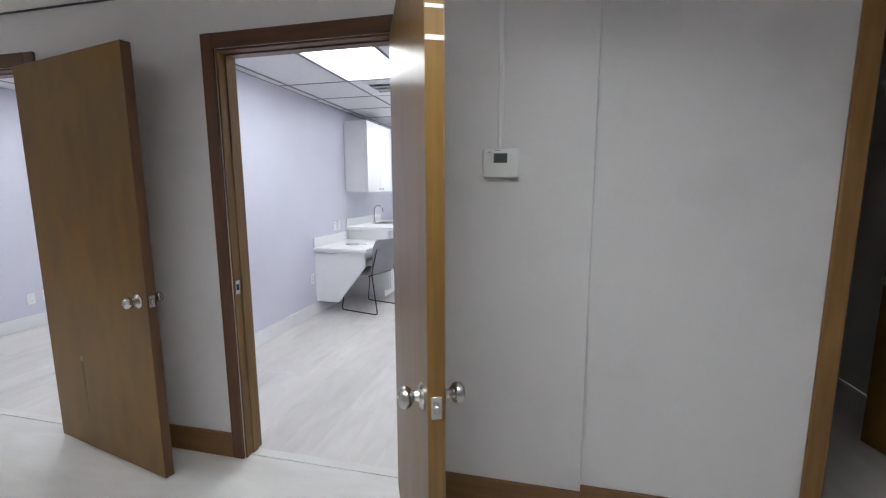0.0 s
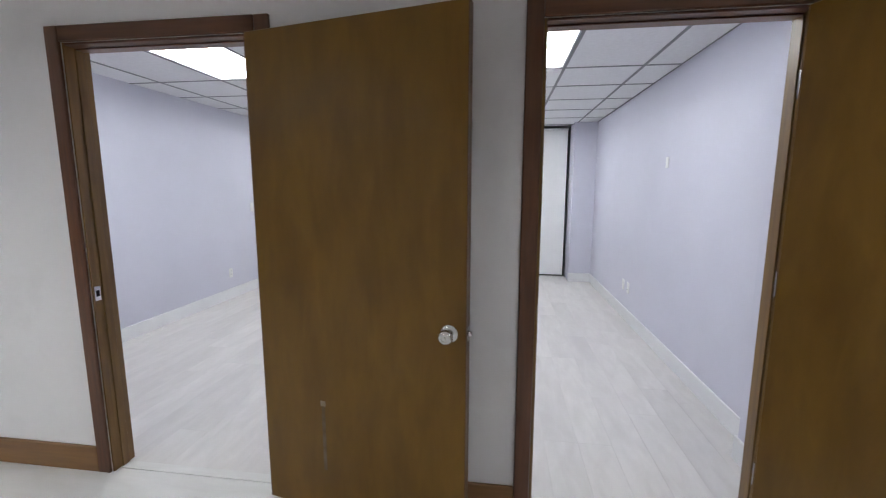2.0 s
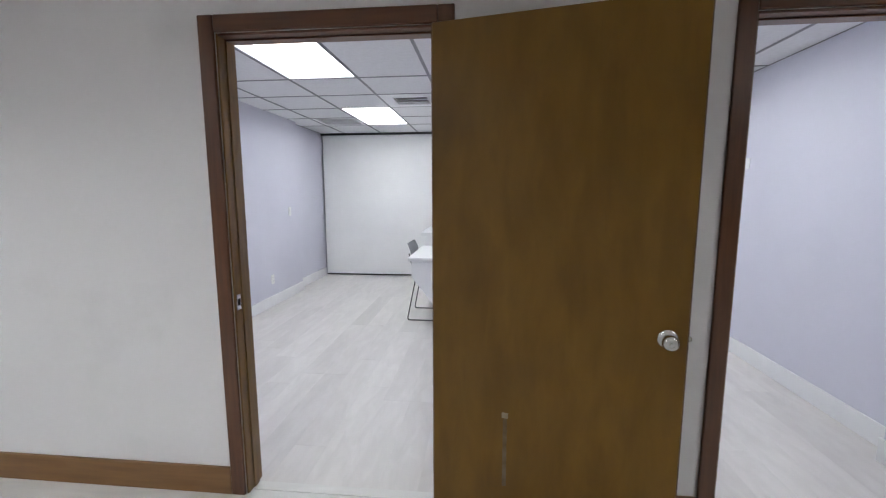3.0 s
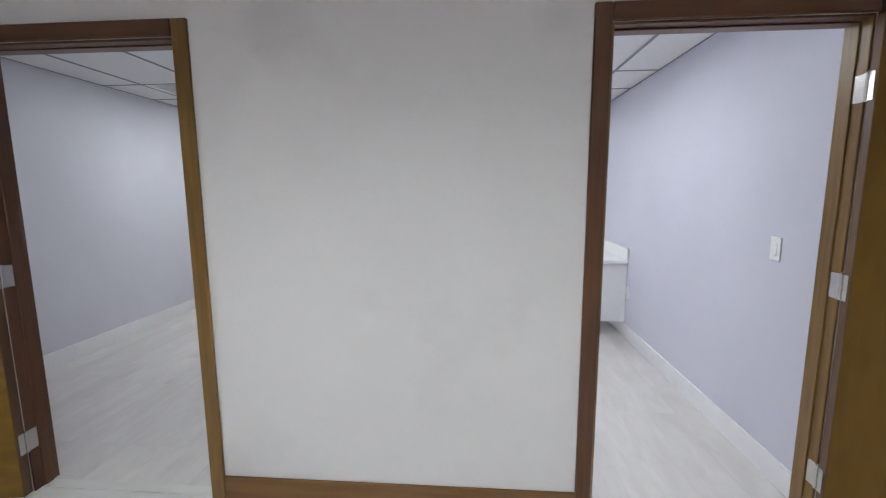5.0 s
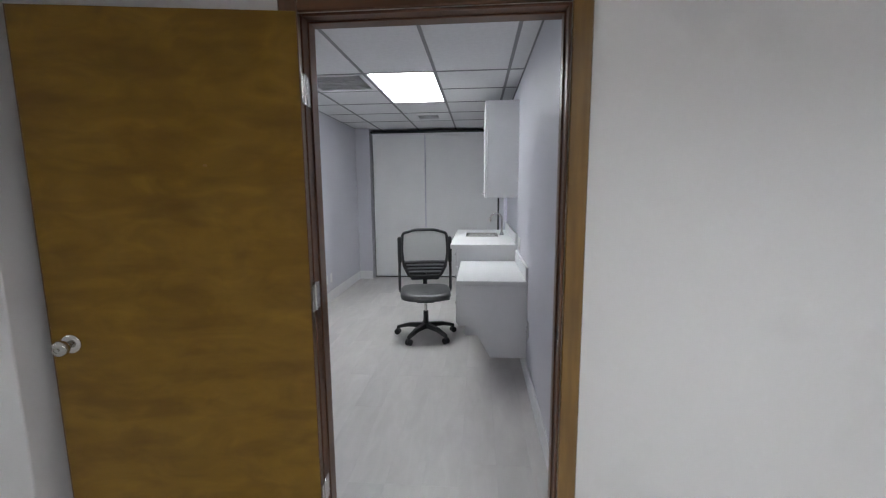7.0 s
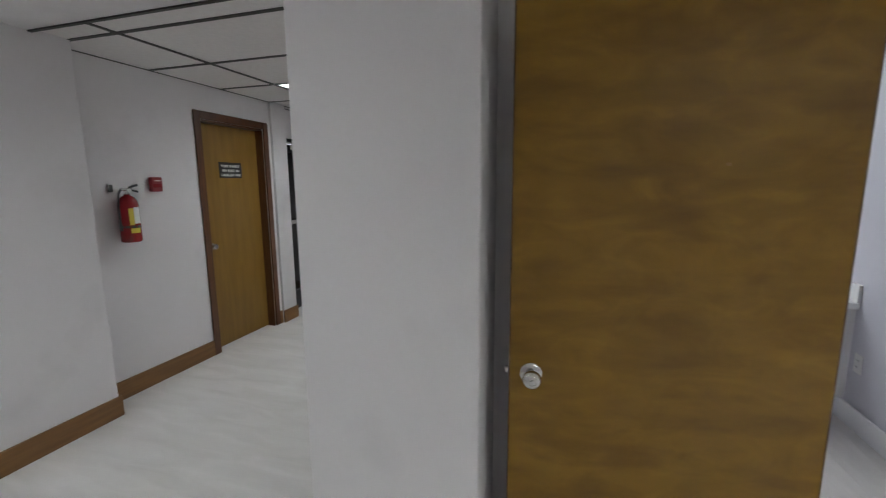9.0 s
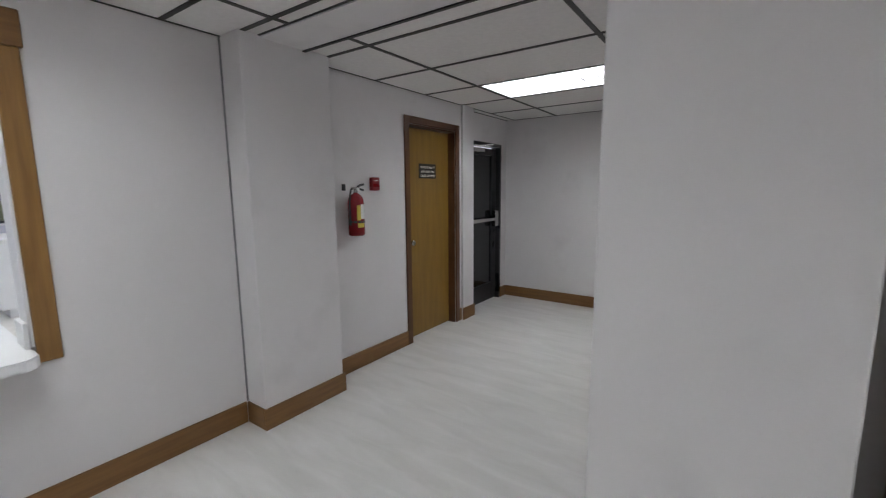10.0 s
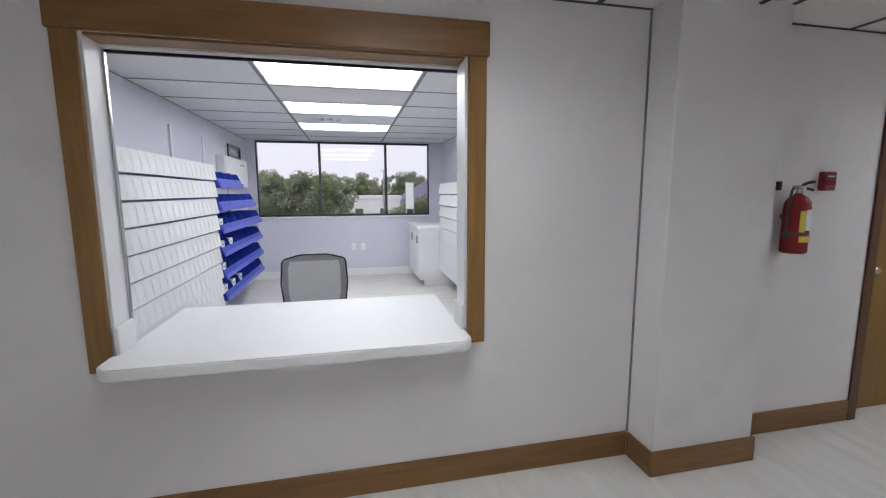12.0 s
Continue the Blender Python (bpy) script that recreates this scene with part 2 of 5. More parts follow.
def tube(bm, points, r, n=10):
    """A bent round bar along a line of points."""
    pts = [Vector(p) for p in points]
    rings = []
    side = None
    for i, p in enumerate(pts):
        d = (pts[min(i + 1, len(pts) - 1)] - pts[max(i - 1, 0)]).normalized()
        if side is None:
            side = d.orthogonal().normalized()
        side = (side - d * side.dot(d)).normalized()
        up = d.cross(side)
        rings.append([bm.verts.new(p + r * (math.cos(2 * math.pi * k / n) * side + math.sin(2 * math.pi * k / n) * up)) for k in range(n)])
    for a, b in zip(rings, rings[1:]):
        for k in range(n):
            bm.faces.new((a[k], a[(k + 1) % n], b[(k + 1) % n], b[k]))
    bm.faces.new(rings[0][::-1])
    bm.faces.new(rings[-1])


def rounded(points, r, seg=5):
    """A line of points with its inner corners rounded by r."""
    pts = [Vector(p) for p in points]
    out = [pts[0]]
    for a, b, c in zip(pts, pts[1:], pts[2:]):
        u, v = (a - b).normalized(), (c - b).normalized()
        for k in range(seg + 1):
            t = k / seg
            out.append((1 - t) ** 2 * (b + u * r) + 2 * t * (1 - t) * b + t * t * (b + v * r))
    out.append(pts[-1])
    return out


def prism(bm, outline, axis, lo, hi):
    """An outline of 2D points drawn out along an axis from lo to hi."""
    def at(p, h):
        return Vector({"x": (h, p[0], p[1]), "y": (p[0], h, p[1]), "z": (p[0], p[1], h)}[axis])
    a = [bm.verts.new(at(p, lo)) for p in outline]
    b = [bm.verts.new(at(p, hi)) for p in outline]
    n = len(outline)
    for i in range(n):
        bm.faces.new((a[i], a[(i + 1) % n], b[(i + 1) % n], b[i]))
    bm.faces.new(a[::-1])
    bm.faces.new(b)
    bmesh.ops.recalc_face_normals(bm, faces=bm.faces[:])


def part(name, bm, mat, parent=None, label="", smooth=False):
    """Links a bmesh as one mesh object."""
    me = bpy.data.meshes.new(name)
    bmesh.ops.recalc_face_normals(bm, faces=bm.faces[:])
    if smooth:
        for f in bm.faces:
            f.smooth = True
        for e in bm.edges:
            if len(e.link_faces) == 2 and e.calc_face_angle(0) > radians(38):
                e.smooth = False
    bm.to_mesh(me)
    bm.free()
    me.materials.append(mat)
    ob = new(name, me)
    ob.parent = parent
    if label:
        ob["label"] = label
    return ob


def boxes(name, mat, parent, items, r=0.0, label="", seg=1):
    bm = bmesh.new()
    for b in items:
        box(bm, *b, r=r, seg=seg)
    return part(name, bm, mat, parent, label, smooth=r > 0)


def thing(name, label, category, group="", kind="", at=None):
    ob = new(name)
    ob.empty_display_size = 0.1
    if at is not None:
        ob.matrix_world = at
    return tagged(ob, label, category, group, kind)


def structure(name, mat, items, label, category, r=0.0):
    return tagged(boxes(name, mat, None, items, r), label, category, "", "structure")


# ---- large structure ----
CEIL, HCEIL, TOP = 2.37, 2.30, 2.60
OPEN_H, WALL = 2.035, 0.12
DOORS = {"A": (-0.765, 0.145), "B": (-2.815, -1.909), "C": (-5.425, -4.515)}
HX0, HX1, HY1 = -9.07, -6.955, 3.56      # hall: its long wall, its near corner, its end wall
BACK_Y = -3.6
EAST = 2.9

rooms_floor = structure("floor", M["floor"], [(HX1, EAST, 0.06, 5.6, -0.1, -0.004)], "pale streaked vinyl plank floor of the exam rooms", "floor")
structure("floor_corridor", M["floor_hall"], [(-9.21, EAST, BACK_Y, 0.06, -0.1, 0), (-9.31, HX1, 0.06, HY1 + 0.1, -0.1, 0)], "pale marbled vinyl floor of the corridor and hall", "floor")

edges = [HX1, DOORS["C"][0], DOORS["C"][1], DOORS["B"][0], DOORS["B"][1], DOORS["A"][0], DOORS["A"][1], 1.775]
front = [(edges[i], edges[i + 1], 0, 0.06, 0, TOP) for i in (0, 2, 4, 6)]
front += [(a, b, 0, 0.06, OPEN_H, TOP) for a, b in DOORS.values()]
front += [(1.775, 2.675, 0, 0.06, OPEN_H, TOP), (2.675, EAST, 0, 0.06, 0, TOP)]
structure("wall_north", M["paint"], front, "off-white painted corridor wall with open doorways", "wall")
rear = [(a, b, 0.06, WALL, 0, TOP) for a, b in zip(edges[0:7:2], edges[1:8:2])] + [(a, b, 0.06, WALL, OPEN_H, TOP) for a, b in DOORS.values()]
structure("wall_rooms_front", M["lavender"], rear, "lavender painted room side of the corridor wall", "wall")
structure("wall_end", M["paint"], [(HX1, -6.36, -0.26, 0, 0, TOP)], "thick off-white wall end beside an open door", "wall", 0.005)
structure("pilaster", M["paint"], [(0.30, 0.905, -0.045, 0, 0, TOP)], "shallow off-white wall projection behind the thermostat", "wall", 0.004)

AL, AR, BL, BR, CL, CR, YB = -1.75, 0.46, -4.34, -1.85, -6.75, -4.44, 5.19
RECESS_Y, BLR = 4.06, -4.43      # where the west wall of the middle room steps back, and to where
structure("wall_a_b", M["lavender"], [(BR, AL, WALL, 5.6, 0, TOP)], "lavender painted partition between two exam rooms", "wall")
structure("wall_a_east", M["lavender"], [(AR, AR + 0.1, WALL, 5.6, 0, TOP)], "lavender painted side wall of an exam room", "wall")
structure("wall_b_west", M["lavender"], [(BL - 0.05, BL, WALL, RECESS_Y, 0, TOP), (BLR - 0.02, BLR, RECESS_Y, 5.5, 0, TOP)], "lavender painted partition between two exam rooms", "wall")
structure("wall_c_east", M["lilac_grey"], [(CR, BL - 0.05, WALL, RECESS_Y, 0, TOP), (CR - 0.04, BLR - 0.02, RECESS_Y, 5.5, 0, TOP)], "lilac grey painted partition of the end exam room", "wall")
structure("wall_c_west", M["lilac_grey"], [(CL - 0.09, CL, WALL, 5.6, 0, TOP)], "lavender painted side wall of an exam room", "wall")
structure("wall_hall_east", M["paint"], [(HX1, CL - 0.09, WALL, HY1 + 0.1, 0, TOP)], "off-white hall wall", "wall")
structure("wall_rooms_back", M["lavender"], [(HX1, EAST, 5.5, 5.6, 0, TOP)], "lavender outer wall behind the blinds", "wall")
# pilasters beside the blinds
structure("blind_pilaster_a", M["lavender"], [(0.14, AR, YB - 0.35, 5.5, 0, TOP)], "lavender wall return beside the blind", "wall")
structure("blind_pilaster_c", M["lilac_grey"], [(CL, CL + 0.22, YB + 0.0, 5.5, 0, TOP)], "lavender wall return beside the blind", "wall")
structure("column_a", M["lavender"], [(0.345, AR, WALL, 0.54, 0, TOP)], "lavender boxed column in the corner of an exam room", "wall", 0.003)
# the dark room past the thermostat
structure("wall_dark_room", M["paint"], [(1.52, 1.62, WALL, 2.6, 0, TOP), (EAST, EAST + 0.1, BACK_Y, 2.6, 0, TOP), (1.52, EAST, 2.6, 2.7, 0, TOP)], "grey painted walls of an unlit room", "wall")
structure("wall_south", M["paint"], [(-9.21, EAST, BACK_Y - 0.1, BACK_Y, 0, TOP)], "off-white corridor wall", "wall")

# west wall with the service window
WX = HX0
PY0, PY1, PZ0, PZ1 = -2.59, -1.103, 0.735, 2.028
FX = WX - 0.10      # the wall round the exit door stands back
west = [(WX - 0.14, WX, BACK_Y, PY0, 0, TOP), (WX - 0.14, WX, PY0, PY1, 0, PZ0), (WX - 0.14, WX, PY0, PY1, PZ1, TOP), (WX - 0.14, WX, PY1, 1.45, 0, TOP),
        (WX - 0.14, WX, 1.45, 2.185, 2.02, TOP), (WX - 0.14, WX, 2.185, 2.52, 0, TOP), (WX - 0.24, WX - 0.14, 2.42, 2.60, 0, TOP), (WX - 0.24, FX, 2.60, 3.40, 1.985, TOP), (WX - 0.24, FX, 3.40, HY1, 0, TOP)]
structure("wall_west", M["paint"], west, "off-white wall with a service window and two doors", "wall")
structure("pillar", M["paint"], [(WX, -8.875, -0.185, 0.425, 0, TOP)], "square off-white painted pillar against the wall", "pillar", 0.006)
structure("pilaster_hall", M["paint"], [(WX, WX + 0.03, 2.30, 2.52, 0, TOP)], "narrow off-white wall projection beside the exit door", "wall", 0.004)
structure("wall_hall_end", M["paint"], [(-9.31, HX1, HY1, HY1 + 0.1, 0, TOP)], "off-white end wall of the hall", "wall")


def grid_ceiling(name, x0, x1, y0, y1, z, xs, ys, holes, mat, bar, width, label):
    """A hung ceiling: one mesh of tiles between bars, open where lamps and vents sit."""
    bm = bmesh.new()
    cx = sorted({x0, x1, *[x for x in xs if x0 < x < x1]})
    cy = sorted({y0, y1, *[y for y in ys if y0 < y < y1]})
    for a, b in zip(cx, cx[1:]):
        for c, d in zip(cy, cy[1:]):
            mx, my = (a + b) / 2, (c + d) / 2
            if not any(h[0] < mx < h[1] and h[2] < my < h[3] for h in holes):
                box(bm, a + 0.002, b - 0.002, c + 0.002, d - 0.002, z, z + 0.016)
    ob = tagged(part(name, bm, mat), label, "ceiling", "", "structure")
    bm = bmesh.new()
    w = width / 2
    for x in cx:
        box(bm, max(x - w, x0), min(x + w, x1), y0, y1, z - 0.004, z - 0.001)
    for y in cy:
        for a, b in zip(cx, cx[1:]):
            box(bm, a + w, b - w, max(y - w, y0), min(y + w, y1), z - 0.004, z - 0.001)
    tagged(part(name + "_grid", bm, bar), "metal grid bars of the hung ceiling", "ceiling grid", "", "structure")
    return ob


def ceiling_light(x0, x1, y0, y1, z, glow, label, group, louvre=False):
    ob = thing("ceiling_light", label, "ceiling light", group, at=pose((x0 + x1) / 2, (y0 + y1) / 2, z))
    hx, hy = (x1 - x0) / 2 - 0.012, (y1 - y0) / 2 - 0.012
    lift = 0.046 if louvre else 0.0
    boxes("diffuser", glow, ob, [(-hx + 0.012, hx - 0.012, -hy + 0.012, hy - 0.012, 0.010 + lift, 0.016 + lift)], label="lit white prismatic diffuser")
    if louvre:
        for i in range(1, 9):
            x = -hx + 2 * hx * i / 9
            boxes("louvre_blade", M["louvre"], ob, [(x - 0.003, x + 0.003, -hy + 0.012, hy - 0.012, 0.004, 0.050)])
        for i in (1, 2):
            y = -hy + 2 * hy * i / 3
            boxes("louvre_blade", M["louvre"], ob, [(-hx + 0.012, hx - 0.012, y - 0.003, y + 0.003, 0.005, 0.049)])
    boxes("frame", M["trim_white"], ob, [(-hx, hx, -hy, -hy + 0.012, 0, 0.06), (-hx, hx, hy - 0.012, hy, 0, 0.06), (-hx, -hx + 0.012, -hy + 0.012, hy - 0.012, 0, 0.06), (hx - 0.012, hx, -hy + 0.012, hy - 0.012, 0, 0.06), (-hx, hx, -hy, hy, 0.06, 0.07)])
    return ob


def ceiling_vent(x0, x1, y0, y1, z, slats, label, f=0.045):
    ob = thing("ceiling_vent", label, "ceiling vent", at=pose((x0 + x1) / 2, (y0 + y1) / 2, z))
    hx, hy = (x1 - x0) / 2, (y1 - y0) / 2
    boxes("backing", M["vent_dark"], ob, [(-hx, hx, -hy, hy, 0.03, 0.036)])
    boxes("frame", M["trim_white"], ob, [(-hx, hx, -hy, -hy + f, -0.004, 0.03), (-hx, hx, hy - f, hy, -0.004, 0.03), (-hx, -hx + f, -hy + f, hy - f, -0.004, 0.03), (hx - f, hx, -hy + f, hy - f, -0.004, 0.03)], r=0.003)
    for i in range(slats):
        y = -hy + f + (i + 0.5) * (2 * hy - 2 * f) / slats
        bm = bmesh.new()
        d = (hy - f) / slats
        prism(bm, [(y - d * 0.75, 0.0), (y - d * 0.15, 0.0), (y + d * 0.75, 0.022), (y + d * 0.15, 0.022)], "x", -hx + f, hx - f)
        part("slat", bm, M["trim_white"], ob)
    return ob


GY = [0.73, 1.95, 3.2, 4.42]
grid_ceiling("ceiling_a", AL, AR, WALL, 5.5, CEIL, [-1.65, -1.04, -0.43, 0.18], GY + [2.57, 3.81, 5.03], [(-1.04, -0.43, 0.73, 1.95), (-1.04, -0.43, 3.2, 4.42), (-1.04, -0.43, 1.95, 2.57)], M["tile"], M["tbar"], 0.024, "white ceiling tiles in a grey grid")
grid_ceiling("ceiling_b", BLR, BR, WALL, 5.5, CEIL, [-4.03, -3.42, -2.81, -2.2], GY + [2.57, 3.81], [(-3.42, -2.81, 0.73, 1.95), (-3.42, -2.81, 3.2, 4.42), (-2.81, -2.2, 2.57, 3.2), (-4.03, -3.42, 3.81, 4.42)], M["tile"], M["tbar"], 0.024, "white ceiling tiles in a grey grid")
grid_ceiling("ceiling_c", CL, CR, WALL, 5.5, CEIL + 0.03, [-6.37, -5.77, -5.17, -4.57], [0.89, 2.11, 2.72, 3.33, 3.94, 4.55], [(-5.77, -5.17, 2.11, 3.33), (-6.37, -5.77, 2.11, 2.72), (-5.77, -5.17, 3.94, 4.55)], M["tile"], M["tbar"], 0.024, "white ceiling tiles in a grey grid")
for x0, x1, y0, y1 in ((-1.04, -0.43, 0.73, 1.95), (-1.04, -0.43, 3.2, 4.42), (-3.42, -2.81, 0.73, 1.95), (-3.42, -2.81, 3.2, 4.42), (-5.77, -5.17, 2.11, 3.33)):
    ceiling_light(x0, x1, y0, y1, CEIL if x0 > -5 else CEIL + 0.03, M["glow_room"] if x0 > -5 else M["glow_room_c"], "lit fluorescent panel set into the tiled ceiling", "exam room ceiling lights")
ceiling_vent(-1.03, -0.44, 1.96, 2.56, CEIL, 3, "white louvred air vent set into the tiled ceiling", 0.12)
ceiling_vent(-2.80, -2.21, 2.58, 3.19, CEIL, 3, "white louvred air vent set into the tiled ceiling", 0.12)
ceiling_vent(-4.02, -3.43, 3.82, 4.41, CEIL, 9, "white return air grille set into the tiled ceiling")
ceiling_vent(-6.36, -5.78, 2.12, 2.71, CEIL + 0.03, 9, "white return air grille set into the tiled ceiling")
ceiling_vent(-5.76, -5.18, 3.95, 4.54, CEIL + 0.03, 3, "white louvred air vent set into the tiled ceiling", 0.16)

HXS = [-8.51, -7.34]
HYS = [0.42, 1.04, 1.69, 2.31, 2.94]
grid_ceiling("ceiling_hall", HX0, HX1, 0.24, HY1, HCEIL, HXS, HYS, [(-8.51, -7.34, 1.69, 2.31)], M["tile_hall"], M["tbar_dark"], 0.03, "beige-white ceiling tiles in a dark grid")
ceiling_light(-8.51, -7.34, 1.69, 2.31, HCEIL, M["glow_hall_end"], "lit louvred fluorescent light in the hall ceiling", "hall ceiling lights", True)
structure("ceiling_recess", M["tile_hall"], [(FX, HX0, 2.52, HY1, HCEIL, HCEIL + 0.016)], "beige-white ceiling tile over the exit door", "ceiling")
structure("ceiling_recess_angle", M["tbar_dark"], [(FX, FX + 0.018, 2.52, HY1, HCEIL - 0.004, HCEIL - 0.001)], "dark metal wall angle of the hung ceiling", "ceiling grid")
structure("ceiling_soffit", M["paint"], [(HX0, HX1, -0.06, 0.22, HCEIL - 0.012, HCEIL + 0.1)], "plain plaster ceiling strip between two tiled ceilings", "ceiling")
CXS = [-8.6, -7.38, -6.16, -4.94, -3.72, -2.5, -1.28, -0.06, 1.16, 2.38]
CYS = [-2.92, -2.31, -1.7, -1.09, -0.48]
# unseen lights, added and placed only to bring corridor and junction walls to brightness
lamps = [(-8.6, -7.38, -1.7, -1.09), (-4.94, -3.72, -2.31, -1.7), (-3.72, -2.5, -2.31, -1.7), (-0.06, 1.16, -1.7, -1.09)]
grid_ceiling("ceiling_corridor", HX1, EAST, BACK_Y, 0.0, HCEIL, CXS, CYS, lamps, M["tile_hall"], M["tbar_dark"], 0.03, "beige-white ceiling tiles in a dark grid")
grid_ceiling("ceiling_junction", HX0, HX1, BACK_Y, -0.06, HCEIL, [-8.6, -7.38], CYS + [-0.16], lamps, M["tile_hall"], M["tbar_dark"], 0.03, "beige-white ceiling tiles in a dark grid")
for x0, x1, y0, y1 in lamps:
    ceiling_light(x0, x1, y0, y1, HCEIL, M["glow_hall"] if x0 > -7 else M["glow_hall_end"], "unseen louvred light added to the corridor ceiling to brighten the walls", "hall ceiling lights", True)
structure("ceiling_slab", M["paint"], [(-9.31, EAST + 0.1, BACK_Y - 0.1, 5.6, TOP, TOP + 0.1)], "plain slab above the hung ceilings", "ceiling")


# ---- doors ----
def door_frame(name, x0, x1, hinge_right, wood=("casing", "casing_h", "casing"), inner="jamb"):
    """Stained casing and jamb round an opening in the corridor wall."""
    ob = tagged(new(name), "stained dark wood door casing round an open doorway", "door frame", "door frames", "structure")
    cw = 0.066
    boxes("side_casing", M[wood[0]], ob, [(x0 - cw, x0, -0.016, 0.0, 0, OPEN_H + cw)], r=0.004)
    boxes("side_casing", M[wood[-1] if len(wood) == 3 else wood[0]], ob, [(x1, x1 + cw, -0.016, 0.0, 0, OPEN_H + cw)], r=0.004)
    boxes("head_casing", M[wood[1]], ob, [(x0, x1, -0.016, 0.0, OPEN_H, OPEN_H + cw)], r=0.004)
    j = 0.010
    boxes("jamb", M[inner], ob, [(x0, x0 + j, 0.0, WALL, 0, OPEN_H)], r=0.002)
    boxes("jamb", M[inner], ob, [(x1 - j, x1, 0.0, WALL, 0, OPEN_H)], r=0.002)
    boxes("head_jamb", M["casing_h"], ob, [(x0 + j, x1 - j, 0.0, WALL, OPEN_H - j, OPEN_H)], r=0.002)
    s = 0.007
    boxes("stop", M[inner], ob, [(x0 + j, x0 + j + s, 0.045, 0.085, 0, OPEN_H - j)], r=0.002)
    boxes("stop", M[inner], ob, [(x1 - j - s, x1 - j, 0.045, 0.085, 0, OPEN_H - j)], r=0.002)
    boxes("head_stop", M["casing_h"], ob, [(x0 + j + s, x1 - j - s, 0.045, 0.085, OPEN_H - j - s, OPEN_H - j)], r=0.002)
    sx = x0 + j if hinge_right else x1 - j
    d = 1 if hinge_right else -1
    plate = boxes("strike_plate", M["nickel"], ob, [(min(sx, sx + d * 0.002), max(sx, sx + d * 0.002), 0.006, 0.036, 0.88, 0.95)], r=0.0005, label="satin metal strike plate")
    boxes("latch_hole", M["gap"], plate, [(min(sx + d * 0.002, sx + d * 0.0028), max(sx + d * 0.002, sx + d * 0.0028), 0.013, 0.029, 0.90, 0.93)])
    hx, dd = (x1 - j, -1) if hinge_right else (x0 + j, 1)
    for z in (0.262, 1.052, 1.782):
        boxes("hinge_leaf", M["nickel"], ob, [(min(hx, hx + dd * 0.0025), max(hx, hx + dd * 0.0025), 0.001, 0.042, z - 0.05, z + 0.05)], r=0.0008, label="satin metal hinge leaf")
    return ob


def knob(parent, x, y, z, side):
    bm = bmesh.new()
    m = Matrix.Translation((x, y, z)) @ pose(0, 0, 0, 90 * side, 0, 0)
    lathe(bm, [(0, 0), (0.033, 0.0), (0.033, 0.004), (0.026, 0.010), (0.013, 0.012), (0.011, 0.022), (0.014, 0.027), (0.022, 0.032), (0.0265, 0.040), (0.0272, 0.047), (0.025, 0.055), (0.019, 0.0605), (0.011, 0.0625), (0.0105, 0.0605), (0.006, 0.0605), (0.0055, 0.064), (0, 0.0645)], 28, m)
    return part("knob", bm, M["nickel"], parent, "round satin metal knob", smooth=True)


def door_leaf(label, hx, degrees, mirror, width=0.91, mat="door", edge="door_edge", kz=0.915):
    """A flush veneered leaf, hinged at hx on the corridor side of the wall and swung open by degrees. mirror: hinged on the left."""
    s = 1 if mirror else -1
    ob = thing("door", label, "door", "exam room doors", at=pose(hx, -0.012, 0.012, 0, 0, -s * degrees))
    # local x runs from the hinge to the free edge when closed
    x0, x1 = (0.004, width) if mirror else (-width, -0.004)
    boxes("leaf", M[mat], ob, [(x0 + 0.003, x1 - 0.003, 0.002, 0.044, 0, 2.008)], r=0.0015)
    boxes("edge_band", M[edge], ob, [(x1 - 0.003, x1, 0.002, 0.044, 0, 2.008)])
    boxes("edge_band", M[edge], ob, [(x0, x0 + 0.003, 0.002, 0.044, 0, 2.008)])
    kx = s * (width - 0.065)
    knob(ob, kx, 0.002, kz, 1)
    knob(ob, kx, 0.044, kz, -1)
    fx = s * width
    latch = boxes("latch_plate", M["nickel"], ob, [(min(fx, fx + s * 0.0016), max(fx, fx + s * 0.0016), 0.010, 0.036, kz - 0.028, kz + 0.028)], r=0.0004)
    boxes("latch_bolt", M["nickel"], latch, [(min(fx, fx + s * 0.013), max(fx, fx + s * 0.013), 0.016, 0.030, kz - 0.010, kz + 0.010)], r=0.003)
    for z in (0.25, 1.04, 1.77):
        bm = bmesh.new()
        cyl(bm, (0, -0.004, z - 0.05), (0, -0.004, z + 0.05), 0.0075, n=14)
        cyl(bm, (0, -0.004, z + 0.05), (0, -0.004, z + 0.056), 0.0085, 0.004, n=14)
        box(bm, min(0, s * 0.0025), max(0, s * 0.0025), -0.002, 0.036, z - 0.05, z + 0.05)
        part("hinge", bm, M["nickel"], ob, "satin metal butt hinge", smooth=True)
    return ob


door_frame("door_frame_1", *DOORS["A"], True)
door_frame("door_frame_2", *DOORS["B"], True)
door_frame("door_frame_3", *DOORS["C"], False, ("casing", "casing_h", "jamb"), "casing")
# door_a's edge band takes the lighter oak to paint in the lamplight on it
door_a = door_leaf("open flush brown wood door with round metal knobs", DOORS["A"][1] - 0.014, 114.5, False, edge="jamb", kz=0.878)
door_b = door_leaf("open flush brown wood door with a scratch below the knob", DOORS["B"][1] - 0.014, 168.5, False, 0.928, kz=0.878)
door_c = door_leaf("open flush brown wood door with wavy grain", DOORS["C"][0] + 0.014, 170.5, True, 0.89, "door_figured", kz=0.908)


# ---- trim ----
def baseboard(name, mat, items, label, h):
    bm = bmesh.new()
    for x0, x1, y0, y1 in items:
        box(bm, x0, x1, y0, y1, 0, h, 0.003)
    return tagged(part(name, bm, mat, None, "", True), label, "baseboard", "", "structure")


